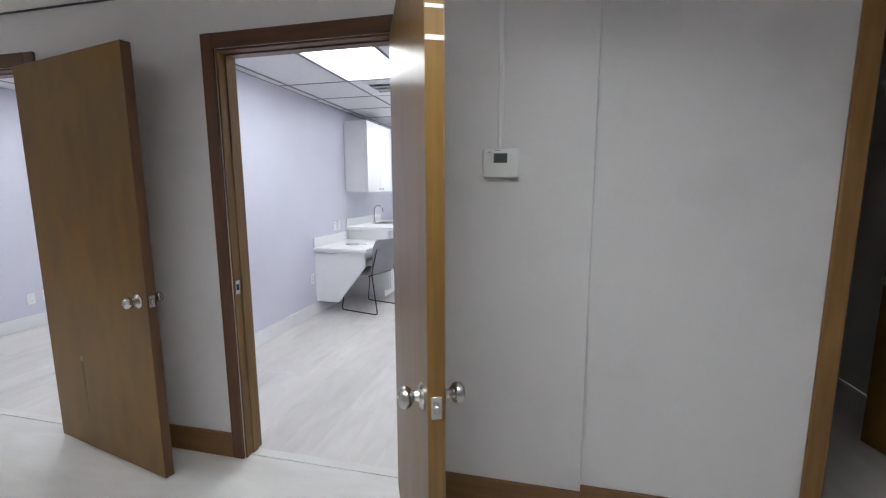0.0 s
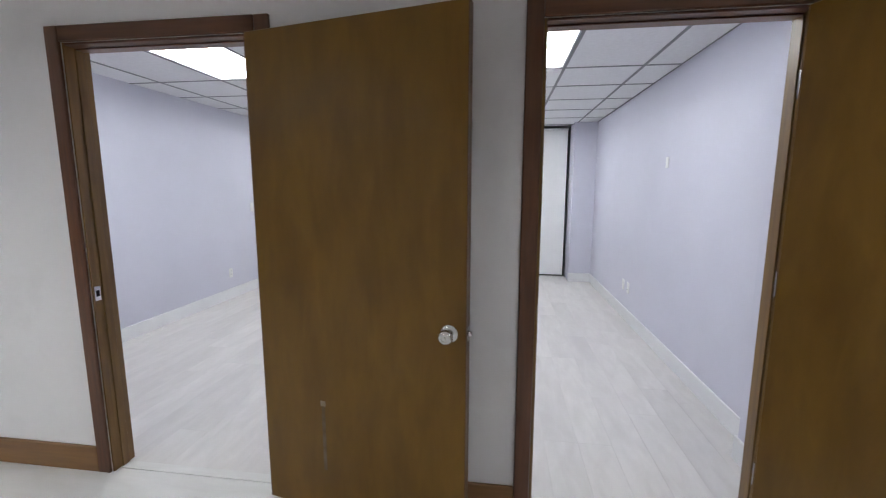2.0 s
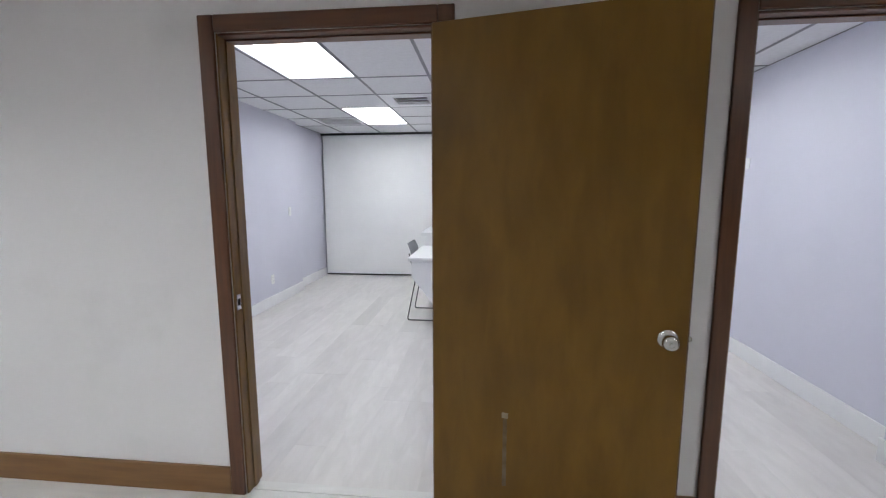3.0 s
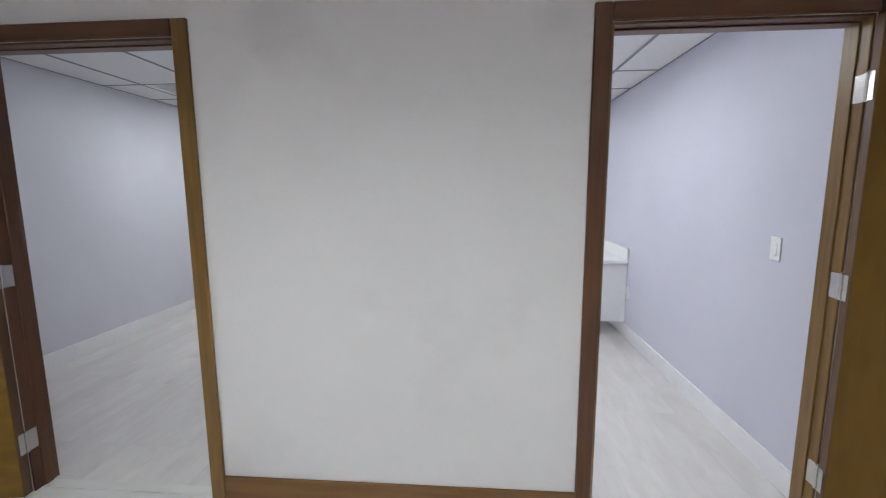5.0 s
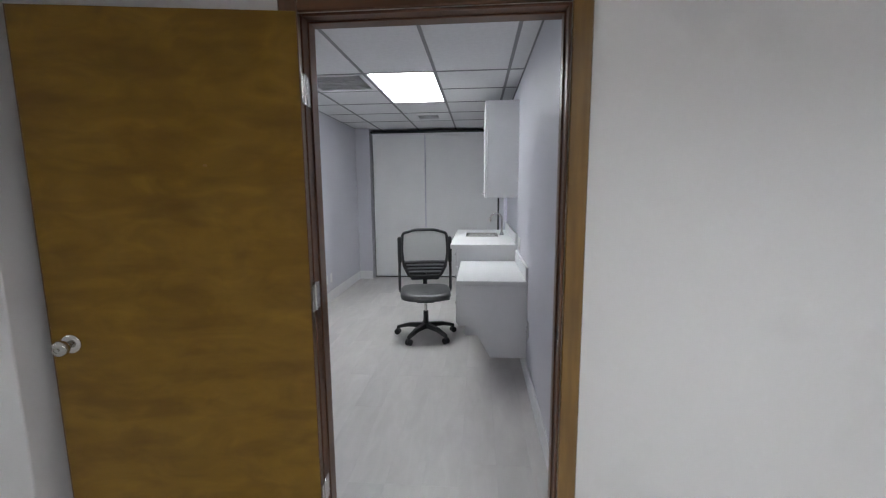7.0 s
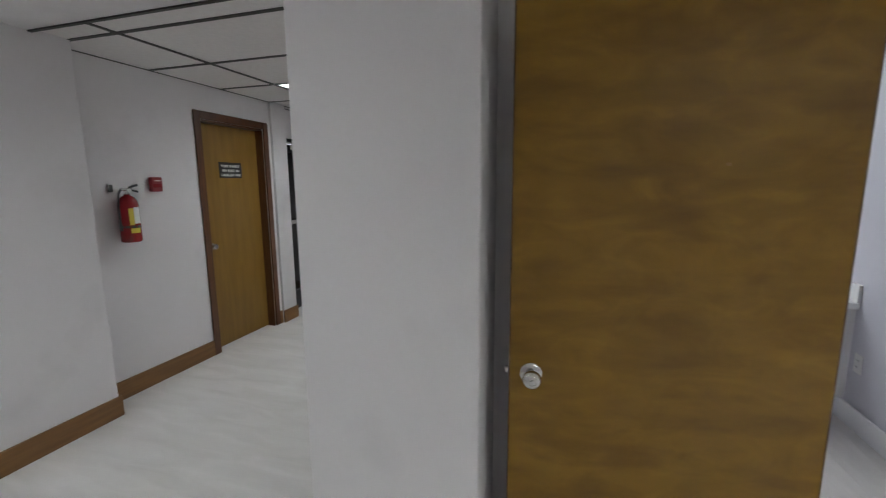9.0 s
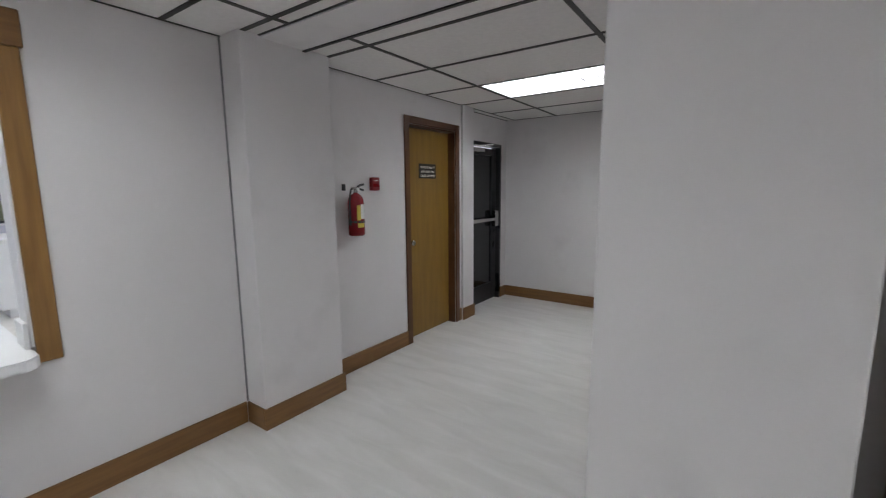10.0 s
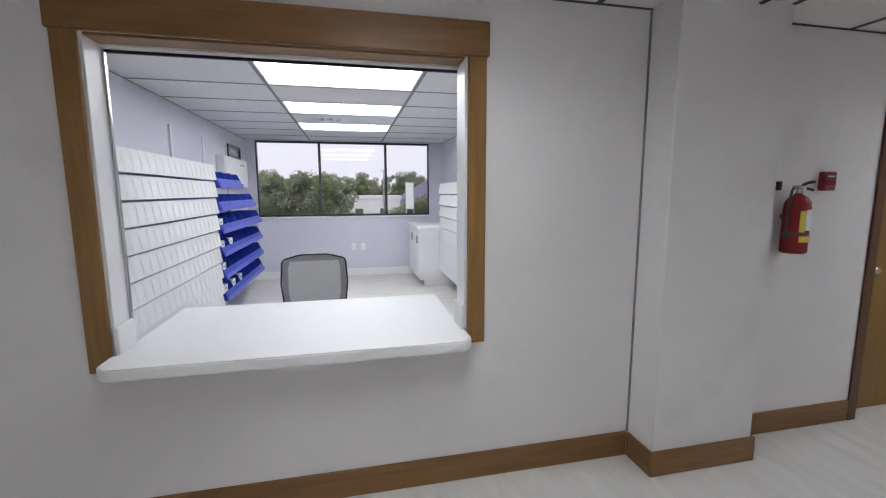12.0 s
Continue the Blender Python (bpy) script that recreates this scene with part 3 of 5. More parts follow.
T, WH, RH = 0.014, 0.135, 0.13
cas = 0.066
runs = [(-6.36, DOORS["C"][0] - cas), (DOORS["C"][1] + cas, DOORS["B"][0] - cas), (DOORS["B"][1] + cas, DOORS["A"][0] - cas), (DOORS["A"][1] + cas, 0.30), (0.905, 1.775 - cas)]
baseboard("baseboard_corridor", M["oak_x"], [(a, b, -T, 0) for a, b in runs] + [(0.30, 0.905, -0.045 - T, -0.045), (HX1 - T, -6.36 + T, -0.26 - T, -0.26), (-6.36, -6.36 + T, -0.26, -T), (HX1 - T, HX1, -0.26, HY1 - T)], "brown stained wood baseboard along the corridor wall", WH)
baseboard("baseboard_west", M["oak_h"], [(HX0, HX0 + T, BACK_Y, -0.185 - T), (-8.875, -8.875 + T, -0.185 - T, 0.425 + T), (HX0, HX0 + T, 0.425 + T, 1.38), (HX0, HX0 + T, 2.255, 2.30), (HX0 + 0.03, HX0 + 0.03 + T, 2.29, 2.53)], "oak baseboard along the hall wall", WH)
baseboard("baseboard_returns", M["oak_x"], [(HX0 + T, -8.875, -0.185 - T, -0.185), (HX0 + T, -8.875, 0.425, 0.425 + T), (FX, HX1, HY1 - T, HY1), (FX, FX + T, 3.41, HY1 - T)], "oak baseboard round the pillar and along the end wall", WH)
baseboard("baseboard_a", M["trim_white"], [(AL, AL + T, WALL, YB), (AR - T, AR, 0.54, YB - 0.35), (0.345 - T, 0.345, WALL + T, 0.54 + T), (0.345, AR - T, 0.54, 0.54 + T), (0.14 - T, AR - T, YB - 0.35 - T, YB - 0.35), (DOORS["A"][1] + 0.01, 0.345, WALL, WALL + T)], "white painted baseboard of an exam room", RH)
baseboard("baseboard_b", M["trim_white"], [(BL, BL + T, WALL, RECESS_Y + T), (BLR, BLR + T, RECESS_Y + T, YB), (BLR, BL, RECESS_Y, RECESS_Y + T), (BR - T, BR, WALL, YB)], "white painted baseboard of an exam room", RH)
baseboard("baseboard_c", M["trim_white"], [(CL, CL + T, WALL, YB), (CL + T, CL + 0.22, YB - T, YB), (CR - T, CR, WALL, RECESS_Y)], "white painted baseboard of an exam room", RH)
structure("corner_seam", M["tbar"], [(HX0, HX0 + 0.008, -0.193, -0.185, WH, HCEIL)], "dark vertical joint where the wall meets the pillar", "trim")
structure("ceiling_channel", M["tbar_dark"], [(HX0, HX1, 0.22, 0.24, HCEIL - 0.02, HCEIL + 0.05)], "dark metal channel across the ceiling", "trim")
structure("threshold_strip", M["floor_hall"], [(a + 0.02, b - 0.02, 0.03, 0.085, 0, 0.004) for a, b in DOORS.values()], "pale floor strip in the doorways", "trim")
door_frame("door_frame_4", 1.775, 2.675, True, ("oak", "jamb_h"), "oak")
far_door = door_leaf("dark brown wood door standing open in an unlit room", 2.655, -78, False)


# ---- window blinds ----
def blind(x0, x1, y, z1, label):
    ob = thing("window_blind", label, "blind", "window blinds", at=pose(x0, y, 0))
    w = x1 - x0
    boxes("fabric", M["blind"], ob, [(0.006, w - 0.006, 0, 0.003, 0.055, z1 - 0.03)])
    boxes("bottom_bar", M["trim_white"], ob, [(0.006, w - 0.006, -0.008, 0.010, 0.030, 0.055)], r=0.003)
    boxes("head_rail", M["trim_white"], ob, [(0.0, w, -0.02, 0.04, z1 - 0.03, z1)], r=0.004)
    return ob


def window(name, x0, x1, y, z1, label):
    """Dark metal frame and glass behind a blind."""
    ob = tagged(new(name), label, "window", "", "structure")
    boxes("window_frame", M["plastic_dark"], ob, [(x0 - 0.012, x0 + 0.004, y + 0.05, y + 0.12, 0, z1 + 0.03), (x1 - 0.004, x1 + 0.022, y + 0.05, y + 0.12, 0, z1 + 0.03), (x0 - 0.03, x1 + 0.03, y - 0.01, y + 0.12, z1 + 0.002, z1 + 0.036), (x0, x1, y + 0.05, y + 0.12, 0, 0.05)])
    return ob


blind(-1.70, 0.10, YB, CEIL - 0.04, "closed white roller blind down to the floor")
window("window_1", -1.70, 0.10, YB, CEIL - 0.04, "dark framed window behind a closed blind")
blind(BLR + 0.02, BR - 0.06, YB, CEIL - 0.04, "closed white roller blind down to the floor")
window("window_2", BLR + 0.02, BR - 0.06, YB, CEIL - 0.04, "dark framed window behind a closed blind")
blind(CL + 0.245, -5.66, YB + 0.1, CEIL - 0.04, "closed white roller blind beside a second blind")
blind(-5.655, CR - 0.06, YB + 0.1, CEIL - 0.04, "closed white roller blind beside a second blind")
window("window_3", CL + 0.245, CR - 0.06, YB + 0.1, CEIL - 0.04, "dark framed window behind two closed blinds")


# ---- switches, outlets and wall devices ----
def wall_plate(x, y, z, facing, kind, group):
    """A white plate on a wall. facing: degrees about z; the plate looks along its own -y."""
    names = {"outlet": ("wall_outlet", "white duplex outlet plate low on the wall", "outlet"), "switch": ("light_switch", "white rocker switch plate on the wall", "switch"), "sensor": ("wall_sensor", "small white wall device", "sensor")}
    n, label, cat = names[kind]
    ob = thing(n, label, cat, group, at=pose(x, y, z, 0, 0, facing))
    boxes("plate", M["plastic_white"], ob, [(-0.036, 0.036, -0.007, 0, -0.058, 0.058)] if kind != "sensor" else [(-0.03, 0.03, -0.006, 0, -0.045, 0.045)], r=0.003)
    if kind == "switch":
        boxes("rocker", M["trim_white"], ob, [(-0.017, 0.017, -0.011, -0.006, -0.034, 0.034)], r=0.002)
    elif kind == "outlet":
        for dz in (-0.02, 0.02):
            o = boxes("socket", M["trim_white"], ob, [(-0.016, 0.016, -0.009, -0.006, dz - 0.014, dz + 0.014)], r=0.002)
            boxes("slots", M["gap"], o, [(-0.008, -0.006, -0.0098, -0.0088, dz - 0.003, dz + 0.006), (0.006, 0.008, -0.0098, -0.0088, dz - 0.003, dz + 0.006)])
    return ob


for y, z, k in ((1.36, 0.303, "outlet"), (1.50, 0.31, "outlet"), (3.2, 0.33, "outlet"), (3.75, 1.15, "switch")):
    wall_plate(BL, y, z, 90, k, "exam room wall plates")
for y, z, k in ((2.10, 1.63, "sensor"), (2.93, 0.36, "outlet"), (3.11, 0.36, "outlet")):
    wall_plate(AR, y, z, -90, k, "exam room wall plates")
for y, z, k in ((2.95, 0.96, "outlet"), (3.06, 0.96, "outlet"), (2.38, 0.413, "outlet")):
    wall_plate(AL, y, z, 90, k, "exam room wall plates")
for y, z, k in ((3.66, 0.30, "outlet"), (3.83, 0.30, "outlet")):
    wall_plate(CL, y, z, 90, k, "exam room wall plates")
for y, z, k in ((0.455, 1.134, "switch"), (2.36, 0.445, "outlet"), (3.2, 0.97, "outlet")):
    wall_plate(BR, y, z, -90, k, "exam room wall plates")
for y, z, k in ((0.52, 1.136, "switch"), (2.40, 0.95, "outlet"), (2.30, 0.95, "outlet"), (1.58, 0.40, "outlet")):
    wall_plate(CR, y, z, -90, k, "exam room wall plates")

ob = thing("thermostat", "white wall thermostat with a small grey display", "thermostat", at=pose(0.552, -0.045, 1.497))
boxes("housing", M["plastic_white"], ob, [(-0.07, 0.07, -0.026, 0, -0.056, 0.056)], r=0.008, seg=2)
boxes("display", M["lcd"], ob, [(-0.026, 0.026, -0.0275, -0.0255, 0.0, 0.036)], label="grey liquid crystal display")
for z in (0.005, 0.022):
    boxes("button", M["trim_white"], ob, [(0.034, 0.05, -0.0285, -0.0255, z, z + 0.010)], r=0.002)
boxes("vent_slots", M["grey_plastic"], ob, [(-0.05, -0.035, -0.0268, -0.0255, 0.040, 0.043), (-0.02, 0.0, -0.0268, -0.0255, 0.046, 0.048)])
tagged(boxes("cable_raceway", M["plastic_white"], None, [(0.539, 0.559, -0.057, -0.045, 1.553, HCEIL)], r=0.003), "slim white cable raceway running up the wall", "raceway")
# old scratch and chips on the open doors
boxes("scratch", material("worn_veneer_streak", (0.17, 0.13, 0.105), 0.7, colour2=(0.105, 0.066, 0.03), scale=16), door_b, [(-0.313, -0.297, 0.0441, 0.0447, 0.20, 0.49)], label="faint grey vertical scratch")
boxes("scuff", material("bare_wood_scratch", (0.34, 0.29, 0.25), 0.7, colour2=(0.22, 0.17, 0.13), scale=14), door_b, [(-0.317, -0.292, 0.0441, 0.0449, 0.492, 0.516)], r=0.0003, label="pale scuff mark")
boxes("tape", M["plastic_white"], door_a, [(-0.9106, -0.910, 0.003, 0.043, 1.690, 1.700), (-0.9106, -0.910, 0.003, 0.043, 1.752, 1.760)], label="strips of clear tape on the edge")
boxes("chip", M["oak"], door_c, [(0.325, 0.337, 0.0441, 0.0446, 1.510, 1.518)], label="small pale mark")


# ---- exam room casework ----
def casework(wall, s, y0, y1, y2, u0, u1, deep=0.63):
    """A low desk with a tapered end panel, then a higher sink counter and a wall cabinet. s: +1 stands on a wall to the left, -1 to the right."""
    def bx(a, b, c, d, e, f):
        xs = sorted((wall + s * a, wall + s * b))
        return (xs[0], xs[1], c, d, e, f)
    desk = thing("desk", "white laminate wall desk with a tapered end panel", "desk", "exam room desks")
    boxes("top", M["counter"], desk, [bx(0.0, deep, y0, y1, 0.715, 0.755)], r=0.008, seg=2)
    boxes("backsplash", M["counter"], desk, [bx(0.0, 0.02, y0, y1, 0.755, 0.865)], r=0.003)
    bm = bmesh.new()
    prism(bm, [(wall + s * x, z) for x, z in ((0.0, 0.14), (0.275, 0.14), (deep - 0.03, 0.55), (deep - 0.03, 0.715), (0.0, 0.715))], "y", y0 + 0.03, y0 + 0.05)
    part("end_panel", bm, M["white_lam"], desk)
    boxes("apron", M["white_lam"], desk, [bx(deep - 0.07, deep - 0.05, y0 + 0.05, y1, 0.63, 0.715)])
    base = thing("base_cabinet", "white laminate base cabinet with drawers under a counter", "cabinet", "exam room base cabinets")
    boxes("body", M["white_lam"], base, [bx(0.0, 0.57, y1 + 0.002, y2, 0.10, 0.875), bx(0.0, 0.50, y1 + 0.01, y2, 0.0, 0.10)], r=0.001)
    n = 3
    w = (y2 - y1 - 0.02) / n
    for i in range(n):
        a = y1 + 0.012 + i * w
        for z0, z1, nm in ((0.70, 0.86, "drawer"), (0.12, 0.69, "door")) if i else ((0.70, 0.86, "drawer"), (0.42, 0.69, "drawer"), (0.12, 0.41, "drawer")):
            d = boxes(nm, M["white_lam"], base, [bx(0.571, 0.59, a, a + w - 0.006, z0, z1)], r=0.002)
            bm = bmesh.new()
            zk = (z0 + z1) / 2 if nm == "drawer" else z1 - 0.06
            cyl(bm, (wall + s * 0.59, a + w / 2, zk), (wall + s * 0.612, a + w / 2, zk), 0.008, 0.013, 14)
            part("handle", bm, M["nickel"], d, "small metal pull knob", True)
    top = thing("countertop", "white countertop with a small sink let into it", "countertop", "exam room countertops")
    sy, sx = (y1 + y2) / 2 + 0.12, 0.33
    a, b, c, d = sx - 0.17, sx + 0.17, sy - 0.2, sy + 0.2
    boxes("slab", M["counter"], top, [bx(0, 0.64, y1 - 0.02, c, 0.876, 0.916), bx(0, 0.64, d, y2 + 0.02, 0.876, 0.916), bx(0, a, c, d, 0.876, 0.916), bx(b, 0.64, c, d, 0.876, 0.916)])
    boxes("backsplash", M["counter"], top, [bx(0, 0.02, y1 - 0.02, y2 + 0.02, 0.916, 1.02)], r=0.003)
    sink = boxes("sink", M["nickel"], top, [bx(a - 0.012, a, c - 0.012, d + 0.012, 0.9165, 0.921), bx(b, b + 0.012, c - 0.012, d + 0.012, 0.9165, 0.921), bx(a, b, c - 0.012, c, 0.9165, 0.921), bx(a, b, d, d + 0.012, 0.9165, 0.921), bx(a, b, c, d, 0.77, 0.775), bx(a, a + 0.003, c, d, 0.775, 0.9165), bx(b - 0.003, b, c, d, 0.775, 0.9165), bx(a, b, c, c + 0.003, 0.775, 0.9165), bx(a, b, d - 0.003, d, 0.775, 0.9165)], label="stainless steel sink")
    bm = bmesh.new()
    fx = wall + s * 0.10
    cyl(bm, (fx, sy, 0.916), (fx, sy, 0.945), 0.026, 0.020, 18)
    arch = [(fx, sy, 0.94), (fx, sy, 1.10)] + [(fx + s * 0.065 * (1 - math.cos(k)), sy, 1.10 + 0.065 * math.sin(k)) for k in np.linspace(0.2, math.pi, 10)] + [(fx + s * 0.13, sy, 1.07)]
    tube(bm, arch, 0.010, 12)
    tube(bm, [(fx, sy + 0.02, 0.96), (fx, sy + 0.06, 0.975), (fx, sy + 0.085, 0.99)], 0.006, 8)
    part("faucet", bm, M["nickel"], top, "chrome gooseneck tap", True)
    up = thing("wall_cabinet", "white laminate wall cabinet hung above the counter", "cabinet", "exam room wall cabinets")
    boxes("body", M["white_lam"], up, [bx(0.0, 0.29, u0, u1, 1.36, 2.25)], r=0.001)
    m = (u0 + u1) / 2
    for a, b, k in ((u0 + 0.002, m - 0.002, m - 0.05), (m + 0.002, u1 - 0.002, m + 0.05)):
        d = boxes("door", M["white_lam"], up, [bx(0.292, 0.311, a, b, 1.362, 2.248)], r=0.002)
        bm = bmesh.new()
        cyl(bm, (wall + s * 0.311, k, 1.40), (wall + s * 0.330, k, 1.40), 0.007, 0.012, 14)
        part("handle", bm, M["nickel"], d, "small metal pull knob", True)


casework(AL, 1, 2.43, 3.28, 4.42, 3.29, 4.15)
casework(BR, -1, 2.385, 3.36, 4.52, 3.30, 4.25)
casework(CR, -1, 1.64, 2.55, 4.04, 2.56, 3.46, 0.54)


ob = thing("cord_coil", "small grey coiled cord lying on the white desk", "cord", at=pose(-1.409, 2.716, 0.758))
bm = bmesh.new()
tube(bm, [((0.075 + 0.004 * k / 12) * math.cos(k * 0.52), (0.045 + 0.003 * (k % 5)) * math.sin(k * 0.52), 0.0045 + 0.0011 * (k // 6)) for k in range(40)] + [(0.12, 0.06, 0.0045), (0.16, 0.03, 0.0045)], 0.0032, 8)
part("cord", bm, M["louvre"], ob, "", True)


# ---- chairs ----
def shell(bm, sections, width, thick, nx=9):
    """A bent sheet: sections are (y, z, half width factor, dish)."""
    top, bot = [], []
    n = len(sections)
    for i, (y, z, wf, dish) in enumerate(sections):
        a, b = sections[max(i - 1, 0)], sections[min(i + 1, n - 1)]
        t = Vector((0, b[0] - a[0], b[1] - a[1])).normalized()
        nor = Vector((0, -t.z, t.y))
        r0, r1 = [], []
        for k in range(nx):
            u = 2 * k / (nx - 1) - 1
            p = Vector((u * width / 2 * wf, y, z)) + nor * dish * u * u
            r0.append(bm.verts.new(p))
            r1.append(bm.verts.new(p - nor * thick))
        top.append(r0)
        bot.append(r1)
    for i in range(n - 1):
        for k in range(nx - 1):
            bm.faces.new((top[i][k], top[i][k + 1], top[i + 1][k + 1], top[i + 1][k]))
            bm.faces.new((bot[i][k], bot[i + 1][k], bot[i + 1][k + 1], bot[i][k + 1]))
        bm.faces.new((top[i][0], top[i + 1][0], bot[i + 1][0], bot[i][0]))
        bm.faces.new((top[i][-1], bot[i][-1], bot[i + 1][-1], top[i + 1][-1]))
    for r0, r1 in ((top[0], bot[0]), (top[-1], bot[-1])):
        for k in range(nx - 1):
            bm.faces.new((r0[k], r1[k], r1[k + 1], r0[k + 1]))


M["chair_grey"] = material("grey_chair_plastic", (0.27, 0.275, 0.28), 0.42, colour2=(0.31, 0.315, 0.32), scale=12, bump=0.05, bump_scale=200)


def side_chair(m, label):
    """Stacking chair on a bent rod sled; it faces its own -y."""
    ob = thing("side_chair", label, "chair", "exam room side chairs", at=m)
    bm = bmesh.new()
    shell(bm, [(-0.22, 0.425, 0.86, 0.0), (-0.20, 0.445, 0.95, 0.005), (-0.10, 0.450, 1.0, 0.010), (0.05, 0.440, 1.0, 0.015), (0.15, 0.440, 0.96, 0.018), (0.185, 0.455, 0.9, 0.02)], 0.46, 0.008)
    part("seat", bm, M["chair_grey"], ob, "grey moulded plastic seat", True)
    bm = bmesh.new()
    shell(bm, [(0.183, 0.449, 0.84, 0.018), (0.195, 0.50, 0.92, 0.022), (0.215, 0.56, 0.96, 0.03), (0.235, 0.66, 1.0, 0.035), (0.25, 0.76, 1.0, 0.035), (0.268, 0.82, 0.96, 0.03), (0.278, 0.84, 0.86, 0.026)], 0.46, 0.008)
    part("backrest", bm, M["chair_grey"], ob, "grey moulded plastic backrest", True)
    for s in (-1, 1):
        x = 0.245 * s
        bm = bmesh.new()
        line = rounded([(0.12 * s, -0.16, 0.425), (0.225 * s, -0.18, 0.425), (x, -0.245, 0.010), (x, 0.265, 0.010), (0.215 * s, 0.175, 0.46), (0.20 * s, 0.245, 0.74)], 0.035, 5)
        tube(bm, line, 0.0065, 10)
        part("sled_rod", bm, M["plastic_dark"], ob, "black bent steel rod", True)
    bm = bmesh.new()
    tube(bm, [(-0.12, -0.16, 0.425), (0.12, -0.16, 0.425)], 0.0065, 10)
    tube(bm, [(-0.22, 0.13, 0.428), (0.22, 0.13, 0.428)], 0.0065, 10)
    part("cross_rod", bm, M["plastic_dark"], ob, "black steel rod", True)
    return ob


side_chair(pose(-1.225, 2.80, 0, 0, 0, -104.7), "grey plastic side chair on a black rod sled at the desk")
side_chair(pose(-2.29, 2.965, 0, 0, 0, 90), "grey plastic side chair on a black rod sled at the desk")

M["mesh_fabric"] = material("grey_mesh_fabric", (0.58, 0.58, 0.57), 0.8, colour2=(0.66, 0.66, 0.64), scale=180, bump=0.4, bump_scale=400)
M["mesh_dark"] = material("dark_mesh_fabric", (0.34, 0.34, 0.345), 0.8, colour2=(0.42, 0.42, 0.42), scale=180, bump=0.4, bump_scale=400)
M["mesh_pale"] = material("pale_mesh_fabric", (0.66, 0.66, 0.64), 0.8, colour2=(0.74, 0.74, 0.72), scale=180, bump=0.4, bump_scale=400)
M["seat_vinyl"] = material("dark_grey_vinyl", (0.07, 0.07, 0.072), 0.42, colour2=(0.10, 0.10, 0.10), scale=12, bump=0.1, bump_scale=150)


def office_chair(m, label, arms=True):
    """Swivel chair with a mesh back and flipped-up arms; it faces its own -y."""
    ob = thing("office_chair", label, "office chair", "office chairs", at=m)
    for k in range(5):
        a = radians(72 * k + 20)
        c, s = math.cos(a), math.sin(a)
        bm = bmesh.new()
        n = Vector((-s, c, 0))
        d = Vector((c, s, 0))
        for t0, t1, w0, w1, z0, z1, h0, h1 in ((0.03, 0.30, 0.028, 0.018, 0.115, 0.075, 0.045, 0.025),):
            ring = []
            for t, w, z, h in ((t0, w0, z0, h0), (0.6 * t1, 0.023, 0.108, 0.034), (t1, w1, z1, h1)):
                ring.append([bm.verts.new(d * t + n * q * w + Vector((0, 0, z + e * h))) for q, e in ((-1, -0.5), (1, -0.5), (0.7, 0.5), (-0.7, 0.5))])
            for r0, r1 in zip(ring, ring[1:]):
                for q in range(4):
                    bm.faces.new((r0[q], r0[(q + 1) % 4], r1[(q + 1) % 4], r1[q]))
            bm.faces.new(ring[0][::-1])
            bm.faces.new(ring[-1])
        spoke = part("base_spoke", bm, M["plastic_dark"], ob)
        bm = bmesh.new()
        p = d * 0.295
        for q in (-0.016, 0.016):
            cyl(bm, p + n * (q - 0.009) + Vector((0, 0, 0.028)), p + n * (q + 0.009) + Vector((0, 0, 0.028)), 0.028, n=18)
        cyl(bm, p + Vector((0, 0, 0.045)), p + Vector((0, 0, 0.075)), 0.008, n=10)
        part("caster", bm, M["plastic_dark"], spoke, "black twin-wheel caster", True)
    bm = bmesh.new()
    cyl(bm, (0, 0, 0.08), (0, 0, 0.26), 0.028, 0.024, 18)
    part("column_sleeve", bm, M["plastic_dark"], ob, "", True)
    bm = bmesh.new()
    cyl(bm, (0, 0, 0.26), (0, 0, 0.36), 0.014, n=16)
    part("gas_lift", bm, M["nickel"], ob, "bare steel gas lift", True)
    bm = bmesh.new()
    box(bm, -0.09, 0.09, -0.10, 0.12, 0.36, 0.405, 0.012)
    tube(bm, [(0.08, 0.0, 0.375), (0.20, -0.02, 0.37), (0.235, -0.02, 0.375)], 0.007, 8)
    part("tilt_mechanism", bm, M["plastic_dark"], ob, "", True)
    bm = bmesh.new()
    prof = []
    for k in range(28):
        a = 2 * math.pi * k / 28
        e = 0.6
        prof.append((math.copysign(abs(math.cos(a)) ** e, math.cos(a)), math.copysign(abs(math.sin(a)) ** e, math.sin(a))))
    rings = []
    for z, f in ((0.405, 0.88), (0.415, 0.97), (0.44, 1.0), (0.465, 0.985), (0.482, 0.93), (0.49, 0.80), (0.488, 0.4)):
        rings.append([bm.verts.new((0.245 * f * x, 0.235 * f * y - 0.02, z + (0.008 * x * x if z > 0.46 else 0) - (0.02 * max(0, -y) ** 2 if z > 0.43 else 0))) for x, y in prof])
    for r0, r1 in zip(rings, rings[1:]):
        for k in range(28):
            bm.faces.new((r0[k], r0[(k + 1) % 28], r1[(k + 1) % 28], r1[k]))
    bm.faces.new(rings[0][::-1])
    bm.faces.new(rings[-1])
    part("seat", bm, M["seat_vinyl"], ob, "dark grey padded seat", True)
    # back: a rounded frame round a mesh panel
    outline = [(-0.16, 0.56), (-0.215, 0.66), (-0.235, 0.82), (-0.225, 1.00), (-0.10, 1.035), (0.10, 1.035), (0.225, 1.00), (0.235, 0.82), (0.215, 0.66), (0.16, 0.56), (-0.16, 0.56)]

    def bow(x, z):
        return (x, 0.235 + 0.10 * (z - 0.55) - 0.35 * x * x * 0.6, z)
    line = rounded([bow(*p) for p in outline], 0.03, 4)
    bm = bmesh.new()
    tube(bm, line, 0.014 if arms else 0.006, 10)
